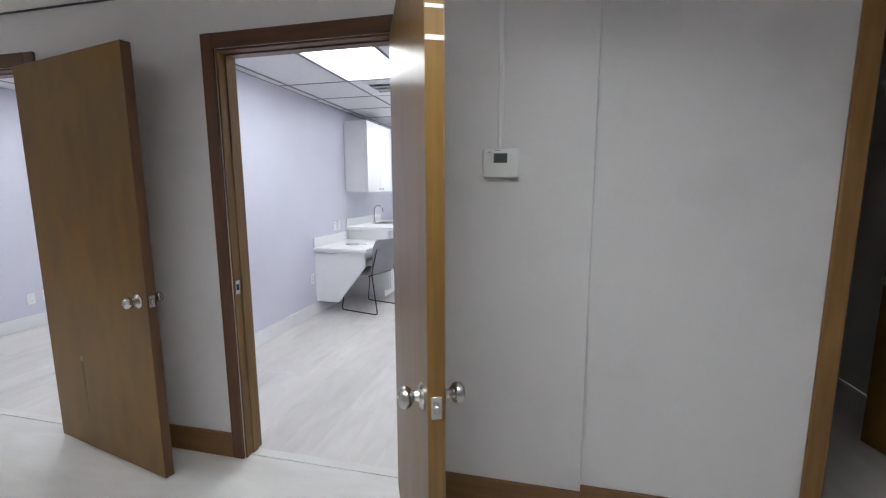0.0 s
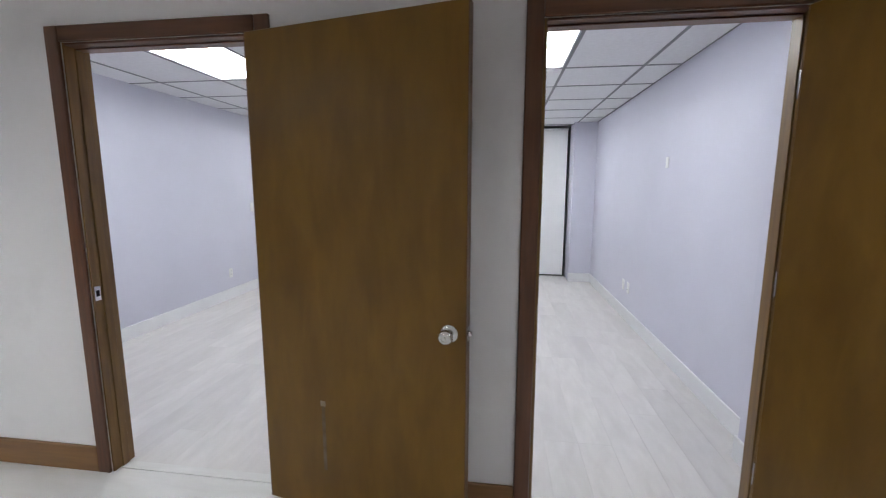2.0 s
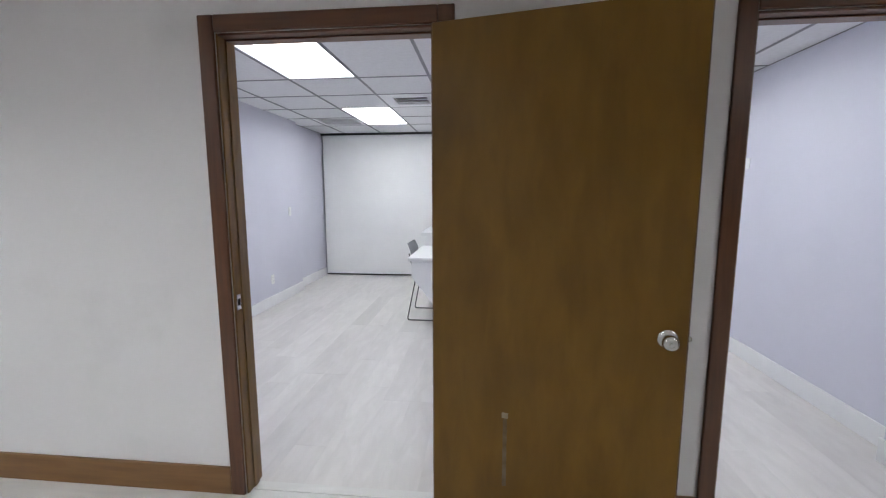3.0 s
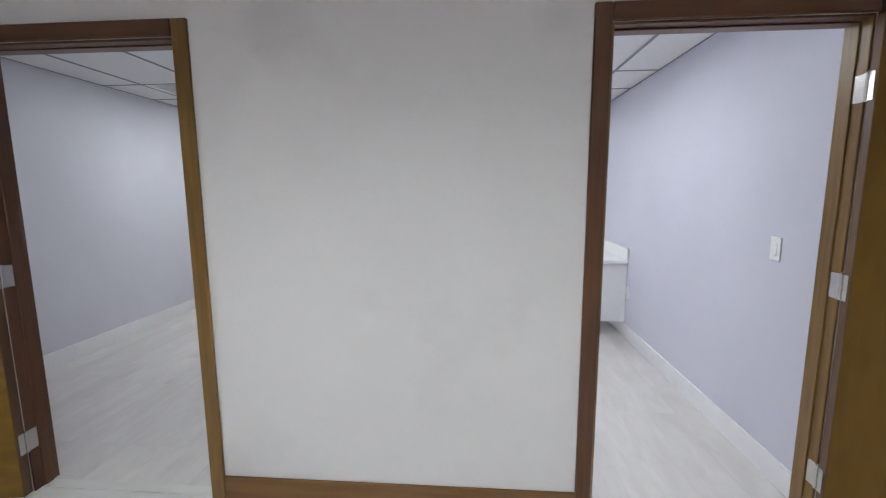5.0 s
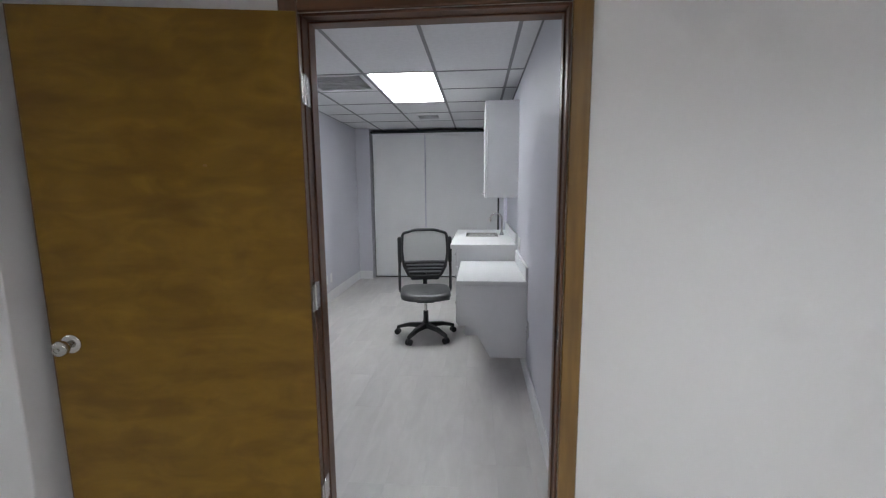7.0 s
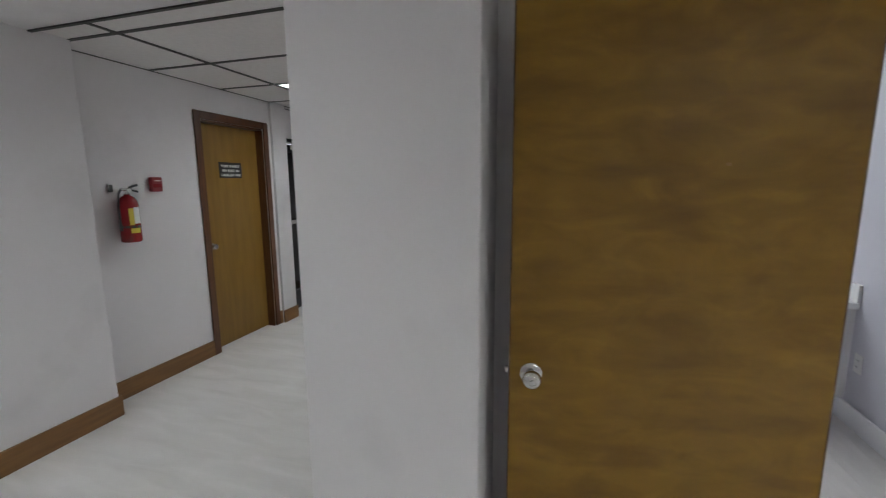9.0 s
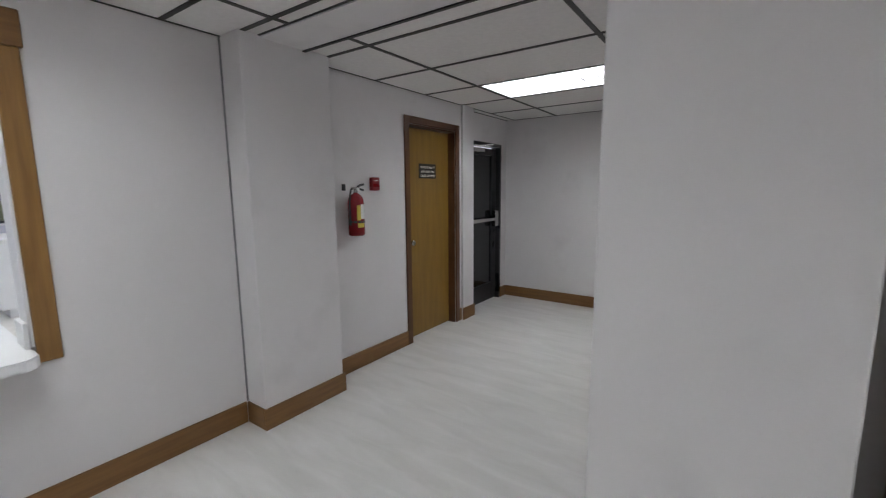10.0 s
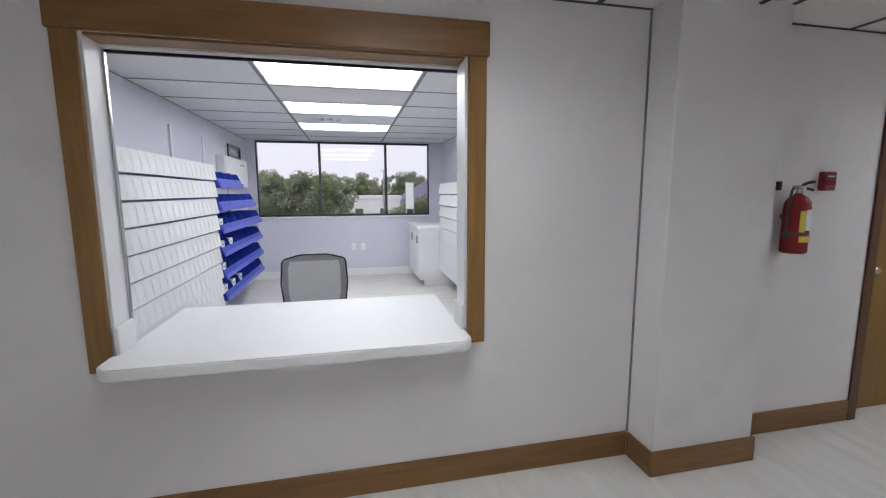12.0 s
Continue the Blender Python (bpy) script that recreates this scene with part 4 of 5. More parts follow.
    part("back_frame", bm, M["plastic_dark"], ob, "black plastic back frame", True)
    low = 0.72 if arms else 0.60
    panels = [("mesh_panel", M["mesh_fabric"], 0.0, 0.0, "grey mesh fabric")] if arms else [("mesh_border", M["mesh_dark"], 0.0, 0.0, "dark grey mesh border"), ("mesh_panel", M["mesh_pale"], 0.042, -0.005, "grey mesh fabric")]
    for name, mat, inset, dy, text in panels:
        bm = bmesh.new()
        rows = []
        for i in range(9):
            z = low + (1.03 - inset - low) * i / 8
            half = (0.226 if z > 0.75 else 0.226 - (0.75 - z) * 0.28) if z < 0.98 else 0.226 - (z - 0.98) * 1.6
            half -= inset
            rows.append([bm.verts.new(Vector(bow(half * (2 * k / 8 - 1), z)) + Vector((0, dy, 0))) for k in range(9)])
        back = [[bm.verts.new(v.co + Vector((0, 0.003, 0))) for v in r] for r in rows]
        for a, b in zip(rows, rows[1:]):
            for k in range(8):
                bm.faces.new((a[k], a[k + 1], b[k + 1], b[k]))
        for a, b in zip(back, back[1:]):
            for k in range(8):
                bm.faces.new((a[k], b[k], b[k + 1], a[k + 1]))
        part(name, bm, mat, ob, text, True)
    if arms:
        bm = bmesh.new()
        rim = [(0.14, 0.52), (0.165, 0.57), (0.205, 0.67), (0.215, 0.72)]
        face = [bm.verts.new(Vector(bow(x * k, z)) + Vector((0, 0.006, 0))) for x, z in rim for k in (-1, -0.5, 0, 0.5, 1)]
        rear = [bm.verts.new(v.co + Vector((0, 0.012, 0))) for v in face]
        for r in range(len(rim) - 1):
            for k in range(4):
                i = r * 5 + k
                bm.faces.new((face[i], face[i + 1], face[i + 6], face[i + 5]))
                bm.faces.new((rear[i], rear[i + 5], rear[i + 6], rear[i + 1]))
        for r in range(len(rim) - 1):
            for i, j in ((r * 5, r * 5 + 5), (r * 5 + 4, r * 5 + 9)):
                bm.faces.new((face[i], face[j], rear[j], rear[i]))
        for k in range(4):
            for i in (k, (len(rim) - 1) * 5 + k):
                bm.faces.new((face[i], face[i + 1], rear[i + 1], rear[i]))
        part("lumbar_panel", bm, M["plastic_dark"], ob, "dark plastic lower back panel", True)
    for z in (0.605, 0.64, 0.675, 0.71) if arms else ():
        bm = bmesh.new()
        half = 0.205 - (0.71 - z) * 0.35
        pts = [bow(half * (2 * k / 8 - 1), z) for k in range(9)]
        tube(bm, pts, 0.0095, 8)
        part("lumbar_slat", bm, M["grey_plastic"], ob, "grey plastic lumbar slat", True)
    bm = bmesh.new()
    tube(bm, rounded([(0, 0.08, 0.385), (0, 0.25, 0.40), (0, 0.285, 0.50), (0, 0.25, 0.60)], 0.05, 5), 0.022, 10)
    part("back_upright", bm, M["plastic_dark"], ob, "", True)
    for s in (-1, 1) if arms else ():
        bm = bmesh.new()
        box(bm, 0.255 * s - 0.02, 0.255 * s + 0.02, 0.18, 0.235, 0.70, 0.97, 0.016, 2)
        arm = part("armrest", bm, M["plastic_dark"], ob, "black armrest flipped upright", True)
        bm = bmesh.new()
        tube(bm, rounded([(0.14 * s, 0.05, 0.40), (0.255 * s, 0.12, 0.42), (0.262 * s, 0.22, 0.62), (0.258 * s, 0.22, 0.74)], 0.04, 5), 0.014, 8)
        part("arm_bracket", bm, M["plastic_dark"], arm, "", True)
    return ob


office_chair(pose(-5.325, 2.52, 0, 0, 0, 8), "dark grey swivel office chair with a mesh back and raised arms")
office_chair(pose(-10.0, -1.885, 0, 0, 0, 92) @ Matrix.Scale(0.965, 4), "dark swivel office chair with a grey mesh back behind the counter", False)


# ---- hall doors, extinguisher and alarm ----
e0, e1 = 1.445, 2.19
ob = tagged(new("door_frame_5"), "stained wood door casing round a closed golden door", "door frame", "", "structure")
boxes("side_casing", M["casing"], ob, [(HX0, HX0 + 0.016, e0 - 0.065, e0, 0, 2.085)], r=0.004)
boxes("side_casing", M["casing"], ob, [(HX0, HX0 + 0.016, e1, e1 + 0.065, 0, 2.085)], r=0.004)
boxes("head_casing", M["casing"], ob, [(HX0, HX0 + 0.016, e0, e1, 2.02, 2.085)], r=0.004)
boxes("jamb", M["jamb"], ob, [(HX0 - 0.14, HX0, e0, e0 + 0.015, 0, 2.02)])
boxes("jamb", M["casing"], ob, [(HX0 - 0.14, HX0, e1 - 0.015, e1, 0, 2.02)])
boxes("head_jamb", M["casing"], ob, [(HX0 - 0.14, HX0, e0 + 0.015, e1 - 0.015, 2.005, 2.02)])
ob = thing("closed_door", "closed golden brown wood door with a small black exit notice", "door", at=pose(HX0 - 0.075, e0, 0.008))
w = e1 - e0
boxes("leaf", M["door_pale"], ob, [(-0.042, 0, 0.018, w - 0.018, 0, 1.994)], r=0.0015)
bm = bmesh.new()
lathe(bm, [(0, 0), (0.033, 0.0), (0.033, 0.006), (0.026, 0.011), (0.012, 0.013), (0.011, 0.028), (0.018, 0.036), (0.026, 0.047), (0.026, 0.056), (0.019, 0.064), (0, 0.066)], 24, Matrix.Translation((0, 0.075, 0.935)) @ pose(0, 0, 0, 0, 90, 0))
part("knob", bm, M["nickel"], ob, "round satin metal knob", True)
sign = boxes("notice", M["gap"], ob, [(0.0008, 0.004, 0.235, 0.505, 1.535, 1.675)], r=0.001, label="black notice with three lines of white words")


def lettering(words, height, width, mat, parent, m):
    """Raised words in the built-in font, centred, reading along the y axis and facing +x."""
    curve = bpy.data.curves.new("lettering", "FONT")
    curve.body, curve.align_x, curve.size, curve.offset = words, "CENTER", 1.0, 0.022
    source = bpy.data.objects.new("lettering", curve)
    me = bpy.data.meshes.new_from_object(source)
    bpy.data.objects.remove(source)
    xs, ys = [v.co.x for v in me.vertices], [v.co.y for v in me.vertices]
    sx, sy = width / (max(xs) - min(xs)), height / (max(ys) - min(ys))
    for v in me.vertices:
        v.co = m @ Vector((0, (v.co.x - (max(xs) + min(xs)) / 2) * sx, (v.co.y - min(ys)) * sy))
    me.materials.append(mat)
    o = new("lettering", me)
    o.parent = parent


for words, z, w in (("THIS IS NOT", 1.630, 0.225), ("AN EXIT IN", 1.590, 0.205), ("CASE OF FIRE", 1.550, 0.235)):
    lettering(words, 0.022, w, M["plastic_white"], sign, Matrix.Translation((0.0046, 0.37, z)))


M["black_paint"] = material("black_door_paint", (0.014, 0.014, 0.016), 0.3, colour2=(0.022, 0.022, 0.024), scale=4, bump=0.05)
M["dark_glass"] = material("dark_glass", (0.010, 0.010, 0.012), 0.06)
f0, f1 = 2.60, 3.40
ob = tagged(new("door_frame_6"), "black metal frame round the exit door", "door frame", "", "structure")
boxes("frame", M["black_paint"], ob, [(FX - 0.11, FX + 0.01, f0, f0 + 0.04, 0, 1.985), (FX - 0.11, FX + 0.01, f1 - 0.04, f1, 0, 1.985), (FX - 0.11, FX + 0.01, f0 + 0.04, f1 - 0.04, 1.945, 1.985)], r=0.003)
ob = thing("exit_door", "closed black glazed exit door with a push bar", "door", at=pose(FX - 0.04, f0 + 0.045, 0.01))
w = f1 - f0 - 0.09
boxes("stile", M["black_paint"], ob, [(-0.04, 0.0, 0, 0.06, 0, 1.915)], r=0.003)
boxes("stile", M["black_paint"], ob, [(-0.04, 0.0, w - 0.11, w, 0, 1.915)], r=0.003)
boxes("rail", M["black_paint"], ob, [(-0.04, 0.0, 0.06, w - 0.11, 0, 0.22)], r=0.003)
boxes("rail", M["black_paint"], ob, [(-0.04, 0.0, 0.06, w - 0.11, 1.83, 1.915)], r=0.003)
boxes("pane", M["dark_glass"], ob, [(-0.024, -0.018, 0.06, w - 0.11, 0.22, 1.83)])
bar = boxes("push_bar", M["nickel"], ob, [(0.03, 0.055, 0.02, w - 0.12, 1.02, 1.065)], r=0.006, label="satin metal push bar")
boxes("bar_housing", M["nickel"], bar, [(0.0, 0.06, w - 0.115, w - 0.035, 0.95, 1.15)], r=0.006)
boxes("bar_bracket", M["nickel"], bar, [(0.0, 0.03, 0.01, 0.05, 1.015, 1.07)], r=0.004)
closer = boxes("door_closer", M["nickel"], ob, [(0.0, 0.05, 0.10, 0.34, 1.855, 1.905)], r=0.006)
bm = bmesh.new()
tube(bm, [(0.03, 0.14, 1.92), (0.20, 0.26, 1.93), (0.03, 0.46, 1.935)], 0.008, 8)
part("closer_arm", bm, M["nickel"], closer, "", True)

M["red"] = material("red_gloss_paint", (0.25, 0.009, 0.014), 0.24, colour2=(0.21, 0.008, 0.012), scale=5)
M["yellow_label"] = material("yellow_label", (0.75, 0.58, 0.08), 0.5)
M["red_plastic"] = material("red_plastic", (0.22, 0.016, 0.022), 0.4)
ob = thing("fire_extinguisher", "red fire extinguisher with a yellow label hung on the wall", "fire extinguisher", at=pose(HX0 + 0.078, 0.72, 1.10) @ Matrix.Scale(0.9, 4))
bm = bmesh.new()
lathe(bm, [(0, 0.0), (0.060, 0.0), (0.068, 0.008), (0.068, 0.27), (0.063, 0.305), (0.045, 0.335), (0.022, 0.350), (0.018, 0.358), (0, 0.358)], 32)
part("cylinder", bm, M["red"], ob, "", True)
bm = bmesh.new()
cyl(bm, (0, 0, 0.355), (0, 0, 0.385), 0.018, 0.016, 16)
box(bm, -0.012, 0.012, -0.045, 0.04, 0.385, 0.405, 0.004)
part("valve", bm, M["nickel"], ob, "metal valve", True)
bm = bmesh.new()
tube(bm, [(0, 0.02, 0.405), (0.02, 0.04, 0.42), (0.04, 0.062, 0.426)], 0.009, 8)
tube(bm, [(0, 0.02, 0.39), (0.02, 0.04, 0.385), (0.04, 0.058, 0.375)], 0.008, 8)
part("handle", bm, M["plastic_dark"], ob, "black squeeze handle", True)
bm = bmesh.new()
tube(bm, rounded([(0.0, -0.03, 0.395), (0.01, -0.062, 0.385), (0.01, -0.079, 0.28), (0.01, -0.078, 0.13)], 0.03, 5), 0.0075, 10)
cyl(bm, (0.01, -0.078, 0.14), (0.01, -0.078, 0.09), 0.008, 0.011, 12)
part("hose", bm, M["plastic_dark"], ob, "black rubber hose", True)
bm = bmesh.new()
cyl(bm, (0.012, 0.01, 0.385), (0.024, 0.012, 0.385), 0.014, n=16)
part("gauge", bm, M["plastic_white"], ob, "small round pressure gauge", True)


def wrap(bm, r, a0, a1, z0, z1, n=10):
    """A thin curved sheet round the z axis."""
    lo = [bm.verts.new((r * math.cos(a), r * math.sin(a), z0)) for a in np.linspace(a0, a1, n)]
    hi = [bm.verts.new((v.co.x, v.co.y, z1)) for v in lo]
    for i in range(n - 1):
        bm.faces.new((lo[i], lo[i + 1], hi[i + 1], hi[i]))


for nm, mat, a0, a1, z0, z1, lab in (("label", "yellow_label", -0.05, 0.40, 0.130, 0.255, "yellow instruction label"), ("label", "plastic_white", 0.42, 1.15, 0.140, 0.262, "white instruction label"), ("strap", "plastic_dark", -2.6, 2.6, 0.108, 0.126, "black retaining strap"), ("inspection_tag", "yellow_label", 0.0, 0.95, 0.070, 0.106, "yellow inspection tag")):
    bm = bmesh.new()
    wrap(bm, 0.0695 if nm != "strap" else 0.0705, a0 - 0.6, a1 - 0.6, z0, z1)
    part(nm, bm, M[mat], ob, lab, True)
boxes("wall_hook", M["plastic_dark"], ob, [(-0.085, -0.066, -0.075, -0.045, 0.375, 0.43)], r=0.003, label="black wall hook")
boxes("wall_bracket", M["plastic_dark"], ob, [(-0.085, -0.066, -0.02, 0.02, 0.20, 0.23)], r=0.003, label="black wall bracket")
ob = thing("alarm_pull", "small red fire alarm station on the wall", "fire alarm", at=pose(HX0, 0.985, 1.43))
boxes("housing", M["red_plastic"], ob, [(0, 0.04, -0.042, 0.042, 0.005, 0.11)], r=0.006)
boxes("pull_lever", M["red"], ob, [(0.038, 0.044, -0.035, 0.035, 0.035, 0.06)], r=0.004)
boxes("marking", M["plastic_white"], ob, [(0.0402, 0.0412, -0.024, 0.024, 0.080, 0.088)])


# ---- service window ----
ob = tagged(new("window_frame_service"), "oak casing round the open service window", "window frame", "", "structure")
c = 0.085
boxes("side_casing", M["oak"], ob, [(HX0, HX0 + 0.02, PY0 - c, PY0, 0.715, PZ1)], r=0.004)
boxes("side_casing", M["oak"], ob, [(HX0, HX0 + 0.02, PY1, PY1 + c, 0.715, PZ1)], r=0.004)
boxes("head_casing", M["oak_h"], ob, [(HX0, HX0 + 0.024, PY0 - c - 0.012, PY1 + c + 0.012, PZ1, PZ1 + 0.146)], r=0.004)
boxes("head_lining", M["oak_h"], ob, [(HX0 - 0.10, HX0 - 0.002, PY0 + 0.012, PY1 - 0.012, PZ1 - 0.012, PZ1)], r=0.002)
boxes("side_lining", M["trim_white"], ob, [(HX0 - 0.14, HX0 - 0.002, PY0, PY0 + 0.012, 0.785, PZ1)], r=0.002)
boxes("side_lining", M["trim_white"], ob, [(HX0 - 0.14, HX0 - 0.002, PY1 - 0.012, PY1, 0.785, PZ1)], r=0.002)
boxes("glass_track", M["plastic_white"], ob, [(HX0 - 0.14, HX0 - 0.10, PY0 + 0.012, PY1 - 0.012, PZ1 - 0.022, PZ1)], r=0.002, label="aluminium track for sliding panes")
boxes("track_groove", M["gap"], ob, [(HX0 - 0.14, HX0 - 0.132, PY0 + 0.012, PY1 - 0.012, PZ1 - 0.034, PZ1 - 0.023)])
boxes("channel", M["nickel"], ob, [(HX0 - 0.135, HX0 - 0.12, PY0 + 0.013, PY0 + 0.022, 0.785, PZ1 - 0.03)])
ob = thing("service_counter", "white counter through the service window with rounded corners", "counter", at=pose(0, 0, 0))
bm = bmesh.new()


def arc(cx, cy, r, a0, a1, n=7):
    return [(cx + r * math.cos(a), cy + r * math.sin(a)) for a in np.linspace(radians(a0), radians(a1), n)]


fx, r = -8.89, 0.07
front_edge = [(-9.78, PY0 + 0.014), (HX0, PY0 + 0.014), (HX0 + 0.022, PY0 + 0.014), (HX0 + 0.022, PY0 + 0.0)] + arc(fx - r, PY0 + 0.0 + r, r, -90, 0) + arc(fx - r, PY1 - 0.01 - r, r, 0, 90) + [(HX0 + 0.022, PY1 - 0.01), (HX0 + 0.022, PY1 - 0.014), (-9.78, PY1 - 0.014)]
prism(bm, front_edge, "z", 0.737, 0.785)
bmesh.ops.bevel(bm, geom=[e for e in bm.edges if abs(e.verts[0].co.z - e.verts[1].co.z) < 1e-5], offset=0.006, segments=2, affect="EDGES")
part("slab", bm, M["counter"], ob)
boxes("upstand", M["counter"], ob, [(HX0 - 0.12, HX0 + 0.018, PY0 + 0.014, PY0 + 0.034, 0.785, 0.90)], r=0.004)
boxes("upstand", M["counter"], ob, [(HX0 - 0.12, HX0 + 0.018, PY1 - 0.034, PY1 - 0.014, 0.785, 0.90)], r=0.004)

# ---- pharmacy ----
PX, PL, PR, PCEIL = -14.5, -3.24, -0.02, 2.28
PW0, PW1, PWZ0, PWZ1 = -3.09, -0.27, 1.035, 2.265
structure("floor_pharmacy", M["floor"], [(PX - 0.15, -9.21, PL - 0.1, PR + 0.1, -0.1, 0)], "pale vinyl floor of the pharmacy", "floor")
structure("wall_pharmacy_south", M["lavender"], [(PX - 0.15, -9.21, PL - 0.1, PL, 0, TOP)], "lavender wall with rows of storage bins", "wall")
structure("wall_pharmacy_north", M["lavender"], [(PX - 0.15, -9.21, PR, PR + 0.1, 0, TOP)], "lavender side wall of the pharmacy", "wall")
structure("wall_pharmacy_back", M["lavender"], [(PX - 0.15, PX, PL, PW0, 0, TOP), (PX - 0.15, PX, PW1, PR, 0, TOP), (PX - 0.15, PX, PW0, PW1, 0, PWZ0), (PX - 0.15, PX, PW0, PW1, PWZ1, TOP)], "lavender wall under a wide window", "wall")
structure("wall_pharmacy_front", M["lavender"], [(-9.24, -9.21, PL, PY0, 0, TOP), (-9.24, -9.21, PY1, PR, 0, TOP), (-9.24, -9.21, PY0, PY1, 0, PZ0), (-9.24, -9.21, PY0, PY1, PZ1 + 0.01, TOP)], "lavender room side of the service window wall", "wall")
structure("ceiling_slab_pharmacy", M["paint"], [(PX - 0.15, -9.21, PL - 0.1, PR + 0.1, TOP, TOP + 0.1)], "plain slab above the hung ceiling", "ceiling")
PXS = [-13.95, -13.33, -12.71, -12.09, -11.47, -10.85, -10.23, -9.61]
plamps = [(a - 0.62, a, -2.24, -1.08) for a in (-10.23, -11.47, -12.71)]
grid_ceiling("ceiling_pharmacy", PX, -9.24, PL, PR, PCEIL, PXS, [-2.24, -1.08], plamps + [(-12.71, -12.09, -2.24, -1.46)], M["tile"], M["tbar"], 0.026, "white ceiling tiles in a grey grid")
for x0, x1, y0, y1 in plamps:
    ceiling_light(x0, x1, y0, y1, PCEIL, M["glow_pharm"], "lit fluorescent panel in the pharmacy ceiling", "pharmacy ceiling lights")
ceiling_vent(-12.70, -12.10, -2.22, -1.51, PCEIL, 3, "white louvred air vent set into the tiled ceiling", 0.2)
ceiling_vent(-14.3, -13.8, -0.71, -0.16, PCEIL - 0.005, 6, "white louvred air vent set into the tiled ceiling")
structure("ceiling_filler_tile", M["tile"], [(-12.70, -12.10, -1.505, -1.092, PCEIL, PCEIL + 0.02)], "white ceiling tile beside the air vent", "ceiling")
baseboard("baseboard_pharmacy", M["trim_white"], [(PX, PX + T, PL, PR)], "white painted baseboard under the window", RH)
win = tagged(new("window_4"), "wide dark framed window looking over trees and roofs", "window", "", "structure")
mull = [PW0, -2.105, -1.018, PW1]
boxes("window_frame", M["plastic_dark"], win, [(PX - 0.10, PX - 0.03, PW0, PW1, PWZ0, PWZ0 + 0.035), (PX - 0.10, PX - 0.03, PW0, PW1, PWZ1 - 0.03, PWZ1)])
for y in mull:
    boxes("mullion", M["plastic_dark"], win, [(PX - 0.10, PX - 0.03, y - 0.02, y + 0.02, PWZ0 + 0.035, PWZ1 - 0.03)])
glass = bpy.data.materials.new("window_glass")
glass.use_nodes = True
g = glass.node_tree.nodes["Principled BSDF"]
g.inputs["Transmission Weight"].default_value, g.inputs["Roughness"].default_value, g.inputs["IOR"].default_value = 1.0, 0.0, 1.45
for a, b in zip(mull, mull[1:]):
    p = boxes("pane", glass, win, [(PX - 0.068, PX - 0.062, a + 0.02, b - 0.02, PWZ0 + 0.035, PWZ1 - 0.03)])
    p.visible_shadow = False
boxes("window_sill", M["trim_white"], win, [(PX - 0.03, PX + 0.02, PW0, PW1, PWZ0 - 0.02, PWZ0 + 0.004)], r=0.003)
for y in (-1.60, -1.44):
    wall_plate(PX, y, 0.508, 90, "outlet", "pharmacy wall plates")

M["bin_white"] = material("white_bin_plastic", (0.90, 0.90, 0.90), 0.4, colour2=(0.87, 0.87, 0.88), scale=8, thin=0.35)
M["bin_blue"] = material("blue_bin_plastic", (0.018, 0.045, 0.40), 0.38, colour2=(0.022, 0.055, 0.46), scale=9)
M["bin_rail"] = material("pale_blue_rail", (0.07, 0.095, 0.46), 0.42, colour2=(0.085, 0.11, 0.52), scale=9)
M["card"] = material("white_card_label", (0.8, 0.8, 0.82), 0.7)


def bin_mesh(name, w, d, h, mat, lip):
    """An open-fronted stacking bin: back at y = 0, front towards +y."""
    bm = bmesh.new()
    t = 0.004
    box(bm, 0, w, 0, d, 0, t)
    box(bm, 0, w, 0, t, t, h)
    prism(bm, [(d - t, 0), (d, 0), (d - 0.022, h * lip), (d - 0.022 - t, h * lip)], "x", 0, w)
    for x in (0, w - t):
        prism(bm, [(t, t), (d - t, t), (d - 0.022 - t, h * lip), (d * 0.80, h), (t, h)], "x", x, x + t)
    prism(bm, [(d - 0.002, h * 0.10), (d - 0.0008, h * 0.10), (d - 0.0168, h * lip * 0.85), (d - 0.0185, h * lip * 0.85)], "x", w * 0.15, w * 0.85)
    me = bpy.data.meshes.new(name)
    bmesh.ops.recalc_face_normals(bm, faces=bm.faces[:])
    bm.to_mesh(me)
    bm.free()
    me.materials.append(mat)
    return me


ROWS = [1.56 - 0.165 * k for k in range(9)]        # white bins
BLUE_ROWS = [1.49 - 0.235 * k for k in range(6)]   # blue bins
SPLIT = -11.83                                     # where the white bins end and the blue ones begin
rack = thing("bin_rack", "white wall rails carrying rows of small storage bins", "bin rack", "pharmacy bin racks")
for x in (-10.57, -11.6, -12.48, -13.4):
    boxes("upright", M["trim_white"], rack, [(x - 0.015, x + 0.015, PL, PL + 0.02, 0.1, 2.06)], r=0.002)
for z in ROWS:
    boxes("rail", M["trim_white"], rack, [(SPLIT, -9.93, PL + 0.02, PL + 0.032, z + 0.04, z + 0.10)], r=0.002)
for k, z in enumerate(BLUE_ROWS):
    boxes("rail", M["bin_blue"], rack, [(SPLIT - (0.96, 1.6)[k > 0], SPLIT - 0.01, PL + 0.02, PL + 0.032, z + 0.05, z + 0.11)], r=0.002)
for k, z in enumerate(BLUE_ROWS):
    n = (3, 5, 6, 6, 6, 6)[k]
    boxes("front_rail", M["bin_rail"], rack, [(SPLIT - 0.012 - 0.316 * n, SPLIT - 0.012, PL + 0.335, PL + 0.341, z - 0.004, z + 0.052)], r=0.002, label="pale blue front rail")
white_bin = bin_mesh("storage_bin", 0.110, 0.28, 0.157, M["bin_white"], 0.95)
